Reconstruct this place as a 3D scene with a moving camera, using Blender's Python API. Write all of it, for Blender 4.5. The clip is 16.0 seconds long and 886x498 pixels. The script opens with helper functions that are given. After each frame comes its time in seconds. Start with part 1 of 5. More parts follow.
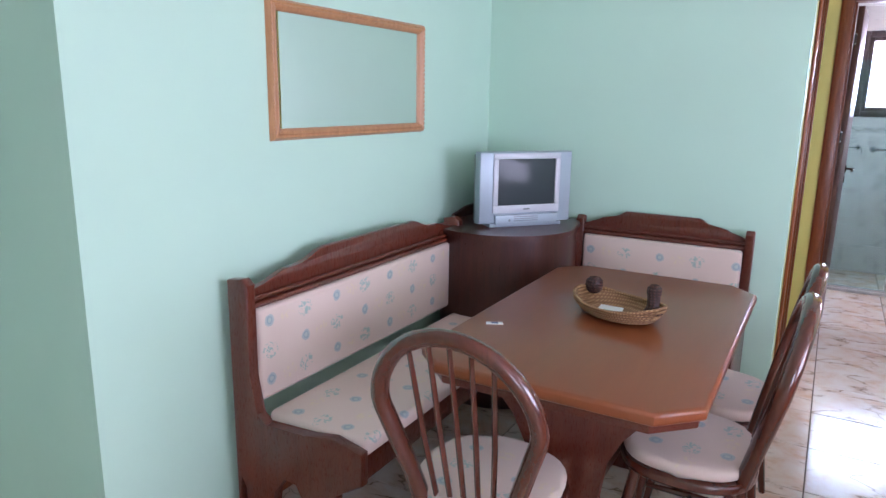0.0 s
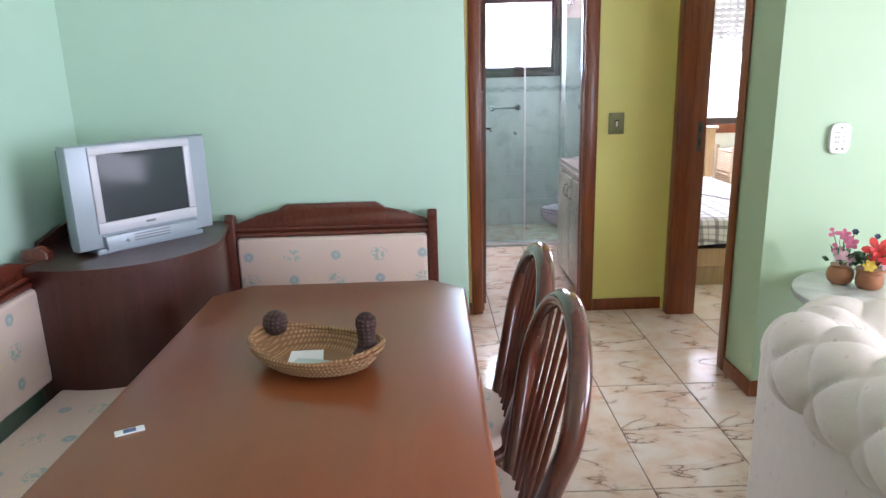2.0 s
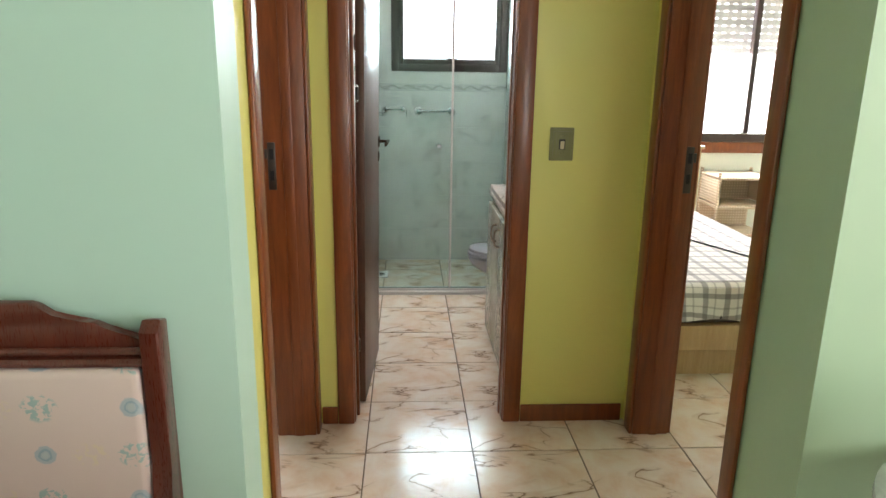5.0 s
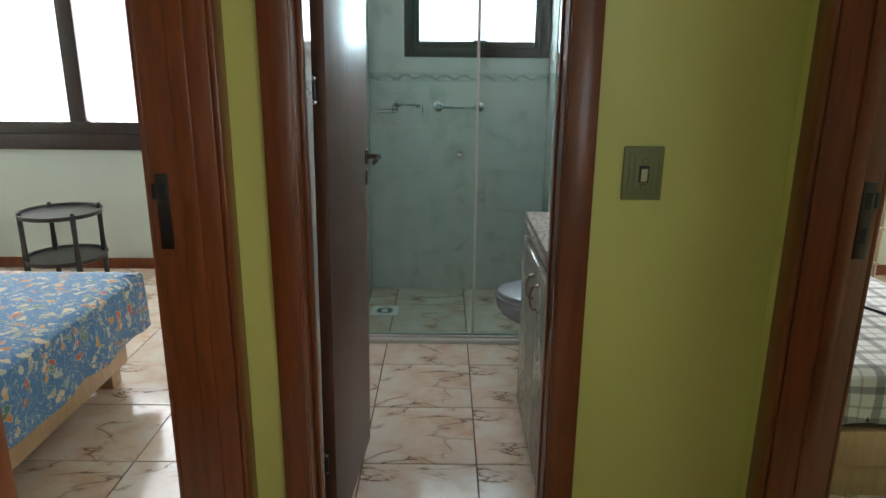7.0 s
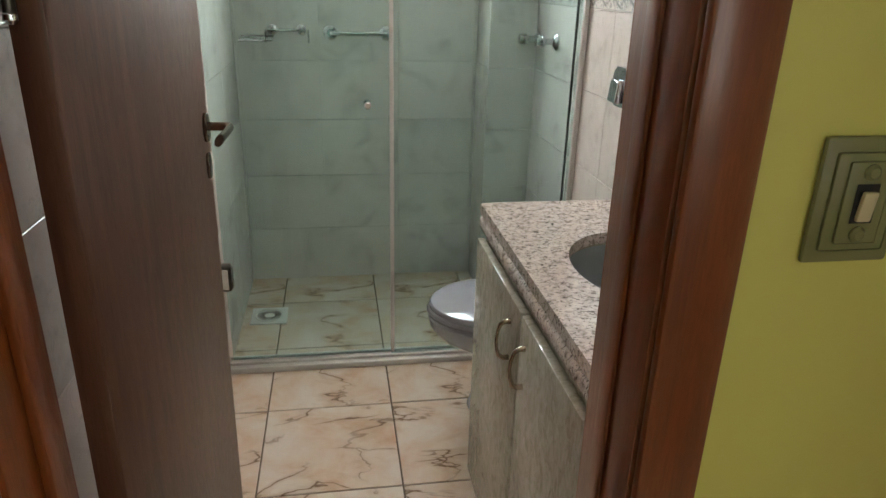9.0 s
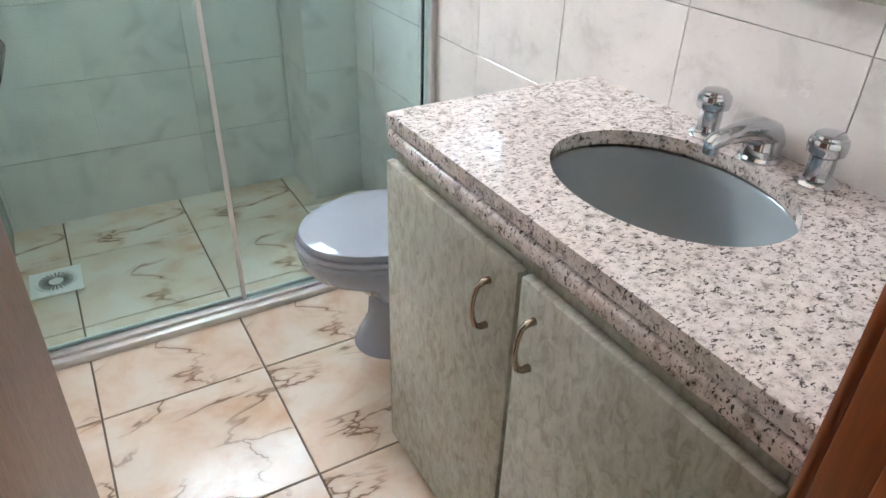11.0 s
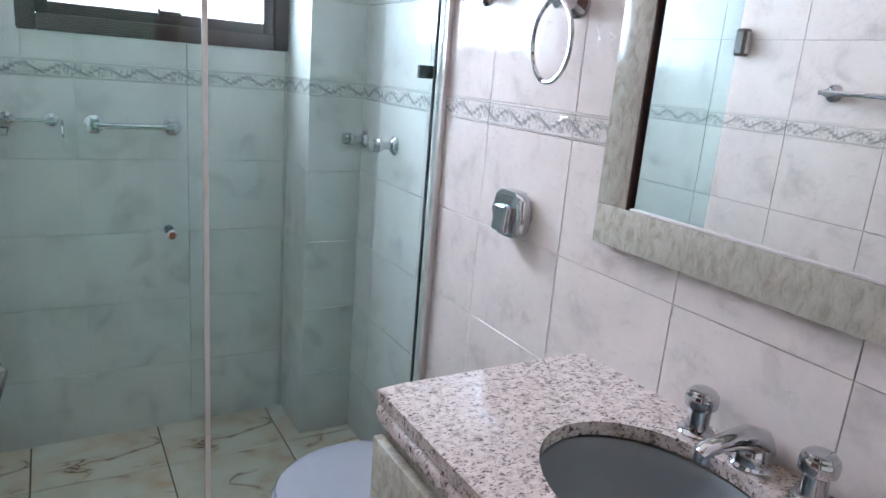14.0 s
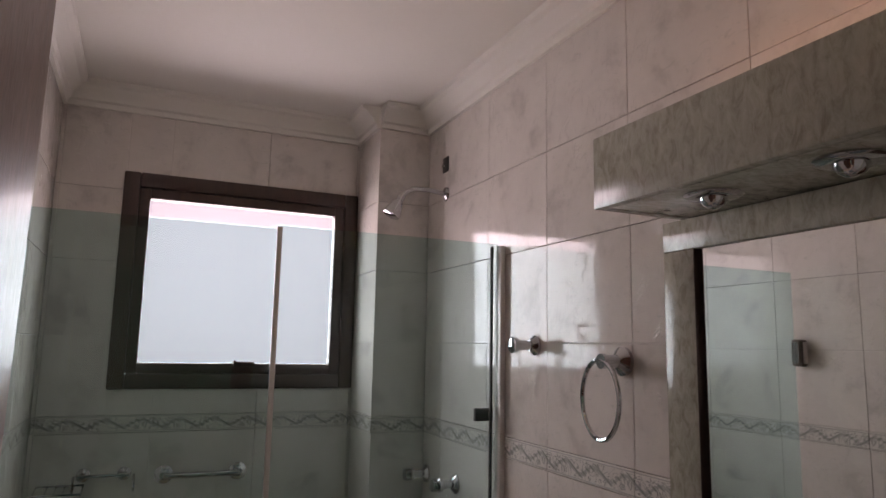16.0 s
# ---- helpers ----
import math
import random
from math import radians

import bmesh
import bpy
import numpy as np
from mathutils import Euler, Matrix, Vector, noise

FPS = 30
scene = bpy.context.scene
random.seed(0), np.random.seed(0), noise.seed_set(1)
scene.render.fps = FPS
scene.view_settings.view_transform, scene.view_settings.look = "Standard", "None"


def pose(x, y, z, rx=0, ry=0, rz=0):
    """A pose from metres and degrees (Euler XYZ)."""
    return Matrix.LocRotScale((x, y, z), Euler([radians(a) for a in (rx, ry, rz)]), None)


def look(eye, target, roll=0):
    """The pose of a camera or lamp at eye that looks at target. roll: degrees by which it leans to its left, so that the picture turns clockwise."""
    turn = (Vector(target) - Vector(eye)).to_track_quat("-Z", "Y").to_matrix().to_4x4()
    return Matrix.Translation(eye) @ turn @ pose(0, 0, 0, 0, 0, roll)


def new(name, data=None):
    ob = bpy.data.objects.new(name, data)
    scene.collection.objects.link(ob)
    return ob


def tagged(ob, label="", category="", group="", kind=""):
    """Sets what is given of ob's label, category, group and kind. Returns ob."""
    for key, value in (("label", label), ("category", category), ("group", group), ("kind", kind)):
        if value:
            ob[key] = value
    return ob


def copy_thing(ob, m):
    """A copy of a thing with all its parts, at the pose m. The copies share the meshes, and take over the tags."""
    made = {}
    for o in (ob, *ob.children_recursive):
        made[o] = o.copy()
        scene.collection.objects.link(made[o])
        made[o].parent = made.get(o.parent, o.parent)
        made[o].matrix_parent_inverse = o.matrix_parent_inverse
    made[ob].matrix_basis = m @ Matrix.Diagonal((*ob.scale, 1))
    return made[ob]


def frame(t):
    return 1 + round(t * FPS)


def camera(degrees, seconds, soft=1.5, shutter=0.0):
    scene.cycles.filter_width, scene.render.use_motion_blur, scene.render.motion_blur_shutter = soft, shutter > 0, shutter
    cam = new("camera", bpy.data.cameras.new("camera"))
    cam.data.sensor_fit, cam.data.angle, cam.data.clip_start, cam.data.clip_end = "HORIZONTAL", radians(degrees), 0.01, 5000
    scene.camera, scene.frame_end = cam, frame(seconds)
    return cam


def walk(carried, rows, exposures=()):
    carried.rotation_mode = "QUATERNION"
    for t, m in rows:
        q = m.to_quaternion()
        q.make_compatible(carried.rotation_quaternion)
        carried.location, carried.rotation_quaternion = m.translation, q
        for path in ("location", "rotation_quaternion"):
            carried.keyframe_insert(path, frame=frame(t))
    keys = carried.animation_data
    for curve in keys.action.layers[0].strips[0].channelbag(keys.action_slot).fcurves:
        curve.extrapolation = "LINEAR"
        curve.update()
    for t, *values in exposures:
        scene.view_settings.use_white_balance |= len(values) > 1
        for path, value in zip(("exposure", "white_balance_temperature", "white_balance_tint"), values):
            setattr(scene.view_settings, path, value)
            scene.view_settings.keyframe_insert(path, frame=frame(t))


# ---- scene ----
cam = camera(66.5, 16.0)
PATH = [
    (0, (-0.471, -4.484, 1.522), (-1.438, -2.789, 1.085), 0.9),
    (0.5, (-0.581, -4.4, 1.511), (-1.257, -2.582, 1.026), 0.3),
    (1, (-0.667, -4.205, 1.482), (-1.05, -2.302, 1.001), -0.4),
    (1.5, (-0.715, -4.006, 1.471), (-0.942, -2.081, 0.975), -1.5),
    (2, (-0.765, -3.758, 1.468), (-0.736, -1.823, 0.963), -1.6),
    (2.5, (-0.751, -3.527, 1.47), (-0.588, -1.598, 0.967), -2.0),
    (3, (-0.618, -3.288, 1.46), (-0.424, -1.359, 0.97), -2.0),
    (3.5, (-0.556, -3.059, 1.423), (-0.383, -1.134, 0.91), -1.0),
    (4, (-0.474, -2.813, 1.433), (-0.321, -0.887, 0.918), -0.4),
    (4.5, (-0.378, -2.55, 1.411), (-0.188, -0.626, 0.9), 0.3),
    (4.7, (-0.325, -2.451, 1.412), (-0.175, -0.522, 0.904), 0.8),
    (6.8, (-0.126, -1.42, 1.412), (-0.111, 0.508, 0.88), 0.5),
    (7, (-0.125, -1.308, 1.402), (-0.127, 0.617, 0.86), 0.5),
    (7.5, (-0.148, -1.042, 1.398), (-0.11, 0.87, 0.812), 0.9),
    (8, (-0.132, -0.784, 1.368), (-0.074, 1.114, 0.738), 1.0),
    (8.5, (-0.116, -0.545, 1.371), (-0.029, 1.334, 0.692), 0.5),
    (8.7, (-0.128, -0.449, 1.357), (0.037, 1.417, 0.656), 0.7),
    (10.8, (-0.296, 0.182, 1.285), (0.54, 1.697, 0.281), 1.9),
    (11, (-0.302, 0.203, 1.267), (0.567, 1.659, 0.206), 1.8),
    (11.5, (-0.298, 0.237, 1.238), (0.588, 1.561, 0.03), 1.6),
    (12, (-0.299, 0.243, 1.23), (0.6, 1.493, -0.047), 2.7),
    (12.5, (-0.294, 0.246, 1.257), (0.658, 1.599, 0.134), 3.7),
    (13, (-0.292, 0.246, 1.293), (0.681, 1.722, 0.357), 4.6),
    (13.5, (-0.292, 0.252, 1.343), (0.705, 1.831, 0.629), 4.7),
    (14, (-0.287, 0.246, 1.388), (0.7, 1.91, 0.881), 4.8),
    (14.5, (-0.282, 0.244, 1.449), (0.671, 1.969, 1.11), 4.1),
    (15, (-0.275, 0.244, 1.498), (0.632, 2.024, 1.406), 3.1),
    (15.5, (-0.265, 0.239, 1.541), (0.59, 2.04, 1.699), 2.4),
    (16, (-0.275, 0.219, 1.566), (0.527, 2.028, 1.856), 1.1),
]
EXPOSURES = [
    (0, 0.18, 5700, 36), (0.5, 0.2, 5900, 36), (1.5, 0.42, 6000, 30), (2.5, 0.24, 6100, 28), (3.5, 0.16, 6350, 23), (4.7, 0.12, 6900, 18), (6.8, -0.9, 6400, 10), (8.0, -1.05, 7200, 21), (8.7, -0.75, 7500, 20),
    (10.8, 0.3, 6400, 18), (12.0, 0.42, 6500, 22), (12.5, 0.48, 6000, 18), (13.0, 0.45, 5900, 15), (14.0, -0.2, 6000, 26), (14.5, -0.85, 6200, 30), (15.2, -1.6, 6800, 32), (16, -2.35, 7700, 36),
]
walk(cam, [(t, look(eye, target, roll)) for t, eye, target, roll in PATH], EXPOSURES)
# ---------- world, sun, large lights ----------
world = bpy.data.worlds.new("world")
scene.world = world
world.use_nodes = True
wn = world.node_tree.nodes
sky = wn.new("ShaderNodeTexSky")
sky.sky_type, sky.sun_disc = "NISHITA", False
sky.sun_elevation, sky.sun_rotation = radians(42), radians(70)
world.node_tree.links.new(sky.outputs[0], wn["Background"].inputs[0])
wn["Background"].inputs[1].default_value = 0.1


def sun_lamp():
    d = bpy.data.lights.new("sun", "SUN")
    d.energy, d.angle, d.color = 2.0, radians(0.6), (1.0, 0.95, 0.88)
    new("sun", d).matrix_world = look((3, -2, 8), (1.5, 3.0, 0))


def window_light(name, centre, toward, sx, sy, power, colour=(0.93, 0.97, 1.0)):
    """Daylight standing in a window opening."""
    d = bpy.data.lights.new(name, "AREA")
    d.shape, d.size, d.size_y, d.energy, d.color = "RECTANGLE", sx, sy, power, colour
    new(name, d).matrix_world = look(centre, toward)


sun_lamp()
window_light("window_light_bath", (0.055, 3.12, 1.92), (0.055, 0, 1.45), 1.3, 1.1, 205)
window_light("window_light_bedroom_left", (-2.5, 3.36, 1.56), (-2.5, 0, 1.56), 1.78, 1.45, 205)
window_light("window_light_bedroom_right", (2.5, 3.36, 1.55), (2.5, 0, 1.55), 1.8, 1.32, 320)
window_light("window_light_living", (3.6, -3.8, 1.45), (0, -3.8, 1.45), 2.5, 1.9, 142)
window_light("window_light_back", (1.9, -6.85, 1.4), (1.9, 0, 1.4), 1.5, 1.5, 60)

# ---------- materials ----------
def mat(name, base, rough=0.5, metal=0.0, **kw):
    m = bpy.data.materials.new(name)
    m.use_nodes = True
    b = m.node_tree.nodes["Principled BSDF"]
    b.inputs["Base Color"].default_value = (*base, 1)
    b.inputs["Roughness"].default_value = rough
    b.inputs["Metallic"].default_value = metal
    for k, v in kw.items():
        b.inputs[k.replace("_", " ")].default_value = v
    return m


class G:
    """Small helper to write node graphs."""

    def __init__(self, m):
        self.t = m.node_tree
        self.b = self.t.nodes["Principled BSDF"]
        self.co = self.t.nodes.new("ShaderNodeTexCoord").outputs["Object"]

    def node(self, kind, **props):
        n = self.t.nodes.new("ShaderNode" + kind)
        for k, v in props.items():
            if k == "operation":
                n.operation = v
            elif k == "data_type":
                n.data_type = v
            elif k == "blend_type":
                n.blend_type = v
            elif k == "feature":
                n.feature = v
            elif k == "wave_type":
                n.wave_type = v
            elif k == "bands_direction":
                n.bands_direction = v
        return n

    def put(self, a, socket):
        if hasattr(a, "is_output"):
            self.t.links.new(a, socket)
        else:
            socket.default_value = a

    def mapping(self, scale=(1, 1, 1), rot=(0, 0, 0), loc=(0, 0, 0), vec=None):
        n = self.node("Mapping")
        self.put(vec or self.co, n.inputs[0])
        n.inputs[1].default_value, n.inputs[2].default_value, n.inputs[3].default_value = loc, rot, scale
        return n.outputs[0]

    def noise(self, scale, detail=4, rough=0.55, vec=None, distort=0.0, colour=False):
        n = self.node("TexNoise")
        self.put(vec or self.co, n.inputs["Vector"])
        n.inputs["Scale"].default_value, n.inputs["Detail"].default_value = scale, detail
        n.inputs["Roughness"].default_value, n.inputs["Distortion"].default_value = rough, distort
        return n.outputs[1 if colour else 0]

    def voronoi(self, scale, feature="F1", rnd=1.0, vec=None, out=0):
        n = self.node("TexVoronoi", feature=feature)
        self.put(vec or self.co, n.inputs["Vector"])
        n.inputs["Scale"].default_value, n.inputs["Randomness"].default_value = scale, rnd
        return n.outputs[out]

    def wave(self, scale, distort, detail=2, vec=None, direction="X"):
        n = self.node("TexWave", bands_direction=direction)
        self.put(vec or self.co, n.inputs["Vector"])
        n.inputs["Scale"].default_value, n.inputs["Distortion"].default_value, n.inputs["Detail"].default_value = scale, distort, detail
        return n.outputs[1]

    def math(self, op, a, b=0.0):
        n = self.node("Math", operation=op)
        self.put(a, n.inputs[0])
        self.put(b, n.inputs[1])
        return n.outputs[0]

    def step(self, v, lo, hi, a=0.0, b=1.0):
        n = self.node("MapRange")
        self.put(v, n.inputs[0])
        for i, x in enumerate((lo, hi, a, b)):
            n.inputs[i + 1].default_value = x
        return n.outputs[0]

    def ramp(self, v, *stops):
        n = self.node("ValToRGB")
        self.put(v, n.inputs[0])
        e = n.color_ramp.elements
        while len(e) < len(stops):
            e.new(0.5)
        for x, (p, c) in zip(e, stops):
            x.position, x.color = p, (*c, 1)
        return n.outputs[0]

    def mix(self, f, a, b, how="MIX"):
        n = self.node("MixRGB", blend_type=how)
        for s, v in zip(n.inputs, (f, a, b)):
            self.put((*v, 1) if isinstance(v, tuple) and len(v) == 3 else v, s)
        return n.outputs[0]

    def xyz(self, vec=None):
        n = self.node("SeparateXYZ")
        self.put(vec or self.co, n.inputs[0])
        return n.outputs

    def rnd(self):
        return self.node("ObjectInfo").outputs["Random"]

    def base(self, c):
        self.put(c, self.b.inputs["Base Color"])

    def rough(self, v):
        self.put(v, self.b.inputs["Roughness"])

    def bump(self, h, strength=0.2, dist=0.002):
        n = self.node("Bump")
        n.inputs["Strength"].default_value, n.inputs["Distance"].default_value = strength, dist
        self.put(h, n.inputs["Height"])
        self.t.links.new(n.outputs[0], self.b.inputs["Normal"])


def paint(name, c, rough=0.45):
    m = mat(name, c, rough)
    g = G(m)
    big = g.noise(1.3, 3)
    g.base(g.mix(big, tuple(x * 0.95 for x in c), tuple(min(1, x * 1.03) for x in c)))
    g.rough(g.step(g.noise(6, 3), 0.3, 0.7, rough - 0.06, rough + 0.08))
    g.bump(g.noise(220, 3), 0.12, 0.001)
    return m


def wood(name, dark, light, rough=0.3, axis=(14, 14, 1.2), coat=0.3, pores=0.3):
    m = mat(name, light, rough, Coat_Weight=coat, Coat_Roughness=0.15)
    g = G(m)
    v = g.mapping(axis)
    grain = g.noise(3.2, 7, 0.6, v, 0.6)
    fine = g.noise(22, 4, 0.6, g.mapping(tuple(a * 1.5 for a in axis)))
    c = g.mix(g.step(grain, 0.3, 0.7), dark, light)
    g.base(g.mix(g.step(fine, 0.4, 0.75, 0.0, pores), c, tuple(x * 0.55 for x in dark)))
    g.rough(g.step(fine, 0.2, 0.8, rough - 0.15 * pores, rough + 0.4 * pores))
    g.bump(fine, 0.13 * pores, 0.0004)
    return m


GREEN = paint("mint_green_paint", (0.49, 0.70, 0.57))
YELLOW = paint("yellow_green_paint", (0.74, 0.70, 0.205), 0.4)
LIME = paint("pale_lime_green_paint", (0.395, 0.55, 0.355))
CREAM = paint("pale_bedroom_paint", (0.70, 0.74, 0.66))
WHITE = paint("ceiling_white", (0.80, 0.79, 0.74), 0.7)
TRIM = wood("varnished_trim_wood", (0.155, 0.035, 0.008), (0.27, 0.069, 0.014), 0.32)
DOORWOOD = wood("dark_door_wood", (0.075, 0.030, 0.018), (0.15, 0.060, 0.034), 0.36, coat=0.10)
CHERRY = wood("cherry_furniture_wood", (0.085, 0.018, 0.010), (0.140, 0.031, 0.015), 0.26)
CHERRY_H = wood("cherry_wood_lengthwise", (0.085, 0.018, 0.010), (0.140, 0.031, 0.015), 0.26, (14, 1.2, 14))
TABLETOP = wood("table_top_wood", (0.225, 0.060, 0.018), (0.245, 0.066, 0.020), 0.30, (9, 0.9, 9), 0.1, 0.0)
# Cherry with the corner's shade put into its colour, for the corner cabinet.
SHADED_CHERRY = wood("dark_stained_cherry", (0.045, 0.011, 0.008), (0.075, 0.018, 0.011), 0.28)
PINE = wood("pale_pine_wood", (0.50, 0.32, 0.16), (0.62, 0.43, 0.24), 0.45)
CHAIRWOOD = wood("glossy_chair_wood", (0.075, 0.015, 0.008), (0.115, 0.025, 0.012), 0.15, coat=0.8)
FRAMEWOOD = wood("light_frame_wood", (0.42, 0.19, 0.08), (0.55, 0.27, 0.12), 0.4)
WINBROWN = wood("dark_brown_window_frame", (0.030, 0.014, 0.012), (0.055, 0.026, 0.020), 0.35)
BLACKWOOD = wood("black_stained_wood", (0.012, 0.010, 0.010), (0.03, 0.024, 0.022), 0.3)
CHROME = mat("chrome", (0.56, 0.57, 0.59), 0.06, 1.0)
LEVERMETAL = mat("worn_bronze_metal", (0.20, 0.165, 0.14), 0.22, 1.0)
NICKEL = mat("satin_nickel", (0.40, 0.34, 0.27), 0.2, 1.0)
STEEL = mat("dark_metal", (0.10, 0.09, 0.08), 0.35, 1.0)
ALU = mat("pale_anodised_aluminium", (0.66, 0.64, 0.62), 0.38, 0.45)
MIRROR = mat("mirror_silver", (0.83, 0.86, 0.84), 0.015, 1.0)
GREY_CERAMIC = mat("grey_ceramic", (0.30, 0.33, 0.38), 0.12, Coat_Weight=0.5)
BASIN_CER = mat("grey_blue_ceramic", (0.26, 0.305, 0.32), 0.10, Coat_Weight=0.3)
BLACK = mat("black_rubber", (0.012, 0.012, 0.013), 0.5)
WHITEPL = mat("white_plastic", (0.78, 0.78, 0.76), 0.35)
GROUTW = mat("pale_grout", (0.70, 0.67, 0.64), 0.9)
GROUTF = mat("brown_grout", (0.14, 0.10, 0.07), 0.85)


def make_floor_tile():
    m = mat("glossy_marbled_floor_tile", (0.6, 0.5, 0.4), 0.09, Specular_IOR_Level=0.19)
    g = G(m)
    r = g.rnd()
    vec = g.node("VectorMath", operation="ADD")
    g.put(g.co, vec.inputs[0])
    comb = g.node("CombineXYZ")
    g.put(g.math("MULTIPLY", g.math("FLOOR", g.math("MULTIPLY", r, 3.0)), 1.7), comb.inputs[0])
    g.put(comb.outputs[0], vec.inputs[1])
    v = vec.outputs[0]
    cloud = g.noise(5.5, 4, 0.6, v, 0.4)
    c = g.ramp(cloud, (0.30, (0.66, 0.44, 0.30)), (0.45, (0.72, 0.58, 0.46)), (0.60, (0.75, 0.67, 0.58)))
    warp = g.mapping((1, 2.2, 1), (0, 0, 0.7), (0.3, 0.1, 0), v)
    vein = g.math("ABSOLUTE", g.math("SUBTRACT", g.noise(2.7, 4, 0.52, warp, 0.7), 0.5))
    gate = g.step(g.noise(4.0, 2, 0.5, v), 0.44, 0.56)
    line = g.math("MULTIPLY", g.step(vein, 0.003, 0.014, 1.0, 0.0), gate)
    halo = g.math("MULTIPLY", g.step(vein, 0.0, 0.07, 0.5, 0.0), gate)
    c = g.mix(halo, c, (0.46, 0.29, 0.17))
    c = g.mix(g.math("MULTIPLY", line, 0.85), c, (0.16, 0.085, 0.05))
    g.base(g.mix(g.step(r, 0, 1, 0.0, 0.14), c, (0.55, 0.45, 0.36)))
    g.rough(g.step(g.noise(9, 4, 0.6, v), 0.3, 0.7, 0.10, 0.18))
    g.bump(g.noise(3.5, 2, 0.5, v), 0.05, 0.004)
    return m


def make_wall_tile(name, tint):
    m = mat(name, tint, 0.1, Specular_IOR_Level=0.6)
    g = G(m)
    r = g.rnd()
    vec = g.node("VectorMath", operation="ADD")
    g.put(g.co, vec.inputs[0])
    comb = g.node("CombineXYZ")
    g.put(g.math("MULTIPLY", r, 9.0), comb.inputs[1])
    g.put(comb.outputs[0], vec.inputs[1])
    v = vec.outputs[0]
    n = g.noise(7, 4, 0.62, v, 0.4)
    c = g.ramp(n, (0.30, tuple(x * 0.74 for x in tint)), (0.45, tuple(x * 0.94 for x in tint)), (0.62, tint))
    sp = g.step(g.noise(26, 4, 0.7, g.mapping((1, 1, 2.4), vec=v), 0.8), 0.60, 0.72, 0.0, 0.35)
    g.base(g.mix(sp, c, (0.40, 0.42, 0.38)))
    g.rough(g.step(n, 0.3, 0.7, 0.06, 0.12))
    chip = g.step(g.noise(21, 5, 0.68, g.mapping((1.25, 1, 0.8), vec=v), 0.6), 0.565, 0.60)
    gate = g.step(g.noise(5, 2, 0.5, v), 0.46, 0.56)
    g.bump(g.math("ADD", g.noise(9, 3, 0.6, v), g.math("MULTIPLY", g.math("MULTIPLY", chip, gate), 1.4)), 0.3, 0.003)
    return m


FLOORTILE = make_floor_tile()
WALLTILE = make_wall_tile("marbled_wall_tile", (0.74, 0.70, 0.66))


def make_border():
    m = mat("scroll_border_tile", (0.7, 0.7, 0.66), 0.15)
    g = G(m)
    z = g.math("ABSOLUTE", g.xyz()[2])
    x, zz = g.xyz()[0], g.xyz()[2]
    wob = g.math("MULTIPLY", g.math("SUBTRACT", g.noise(38, 2, 0.5), 0.5), 0.010)
    turn = g.math("MULTIPLY", x, 2 * math.pi / 0.11)
    stem = g.math("ABSOLUTE", g.math("SUBTRACT", g.math("ADD", zz, wob), g.math("MULTIPLY", g.math("SINE", turn), 0.011)))
    line = g.step(stem, 0.0022, 0.0048, 1.0, 0.0)
    leaf_wave = g.math("SINE", g.math("MULTIPLY", g.math("ADD", x, g.math("MULTIPLY", zz, 1.6)), 2 * math.pi / 0.0275))
    leafy = g.math("MULTIPLY", g.step(g.math("ADD", leaf_wave, g.math("MULTIPLY", wob, 60.0)), 0.35, 0.6), g.step(stem, 0.004, 0.011, 1.0, 0.0))
    curl = g.step(g.math("ABSOLUTE", g.math("SUBTRACT", g.noise(30, 2, 0.5, distort=2.0), 0.5)), 0.012, 0.035, 0.8, 0.0)
    f = g.math("MULTIPLY", g.math("MAXIMUM", g.math("MAXIMUM", g.math("MULTIPLY", line, 0.6), curl), leafy), g.step(z, 0.019, 0.022, 1.0, 0.0))
    f = g.math("MAXIMUM", f, g.math("MULTIPLY", g.step(g.math("ABSOLUTE", g.math("SUBTRACT", z, 0.0235)), 0.0008, 0.0018, 1.0, 0.0), 0.6))
    g.base(g.mix(f, (0.66, 0.63, 0.59), (0.27, 0.28, 0.26)))
    g.bump(f, 0.5, 0.003)
    return m


BORDER = make_border()


def make_granite():
    m = mat("speckled_granite", (0.6, 0.55, 0.5), 0.08)
    g = G(m)
    base = g.ramp(g.noise(55, 5, 0.7), (0.36, (0.30, 0.26, 0.23)), (0.46, (0.57, 0.51, 0.47)), (0.60, (0.70, 0.64, 0.60)))
    dark = g.step(g.noise(120, 4, 0.66, g.mapping((1, 1.7, 1.2), (0, 0, 0.6)), 0.4), 0.562, 0.608)
    c = g.mix(g.math("MULTIPLY", dark, 0.9), base, (0.03, 0.024, 0.022))
    g.base(g.mix(g.step(g.voronoi(150), 0.1, 0.22, 0.35, 0.0), c, (0.10, 0.085, 0.08)))
    g.rough(g.step(g.noise(60), 0.3, 0.7, 0.06, 0.14))
    return m


def make_green_marble():
    m = mat("grey_green_laminate", (0.40, 0.42, 0.35), 0.3)
    g = G(m)
    n = g.noise(40, 5, 0.66, g.mapping((1, 1.5, 0.75), (0.6, 0, 0)), 0.7)
    c = g.ramp(n, (0.34, (0.29, 0.28, 0.215)), (0.5, (0.41, 0.405, 0.335)), (0.66, (0.49, 0.48, 0.41)))
    g.base(g.mix(g.step(g.noise(8, 3), 0.35, 0.7, 0.0, 0.3), c, (0.40, 0.44, 0.37)))
    g.rough(g.step(n, 0.3, 0.7, 0.14, 0.22))
    g.bump(n, 0.05, 0.0005)
    return m


GRANITE = make_granite()
GREENLAM = make_green_marble()


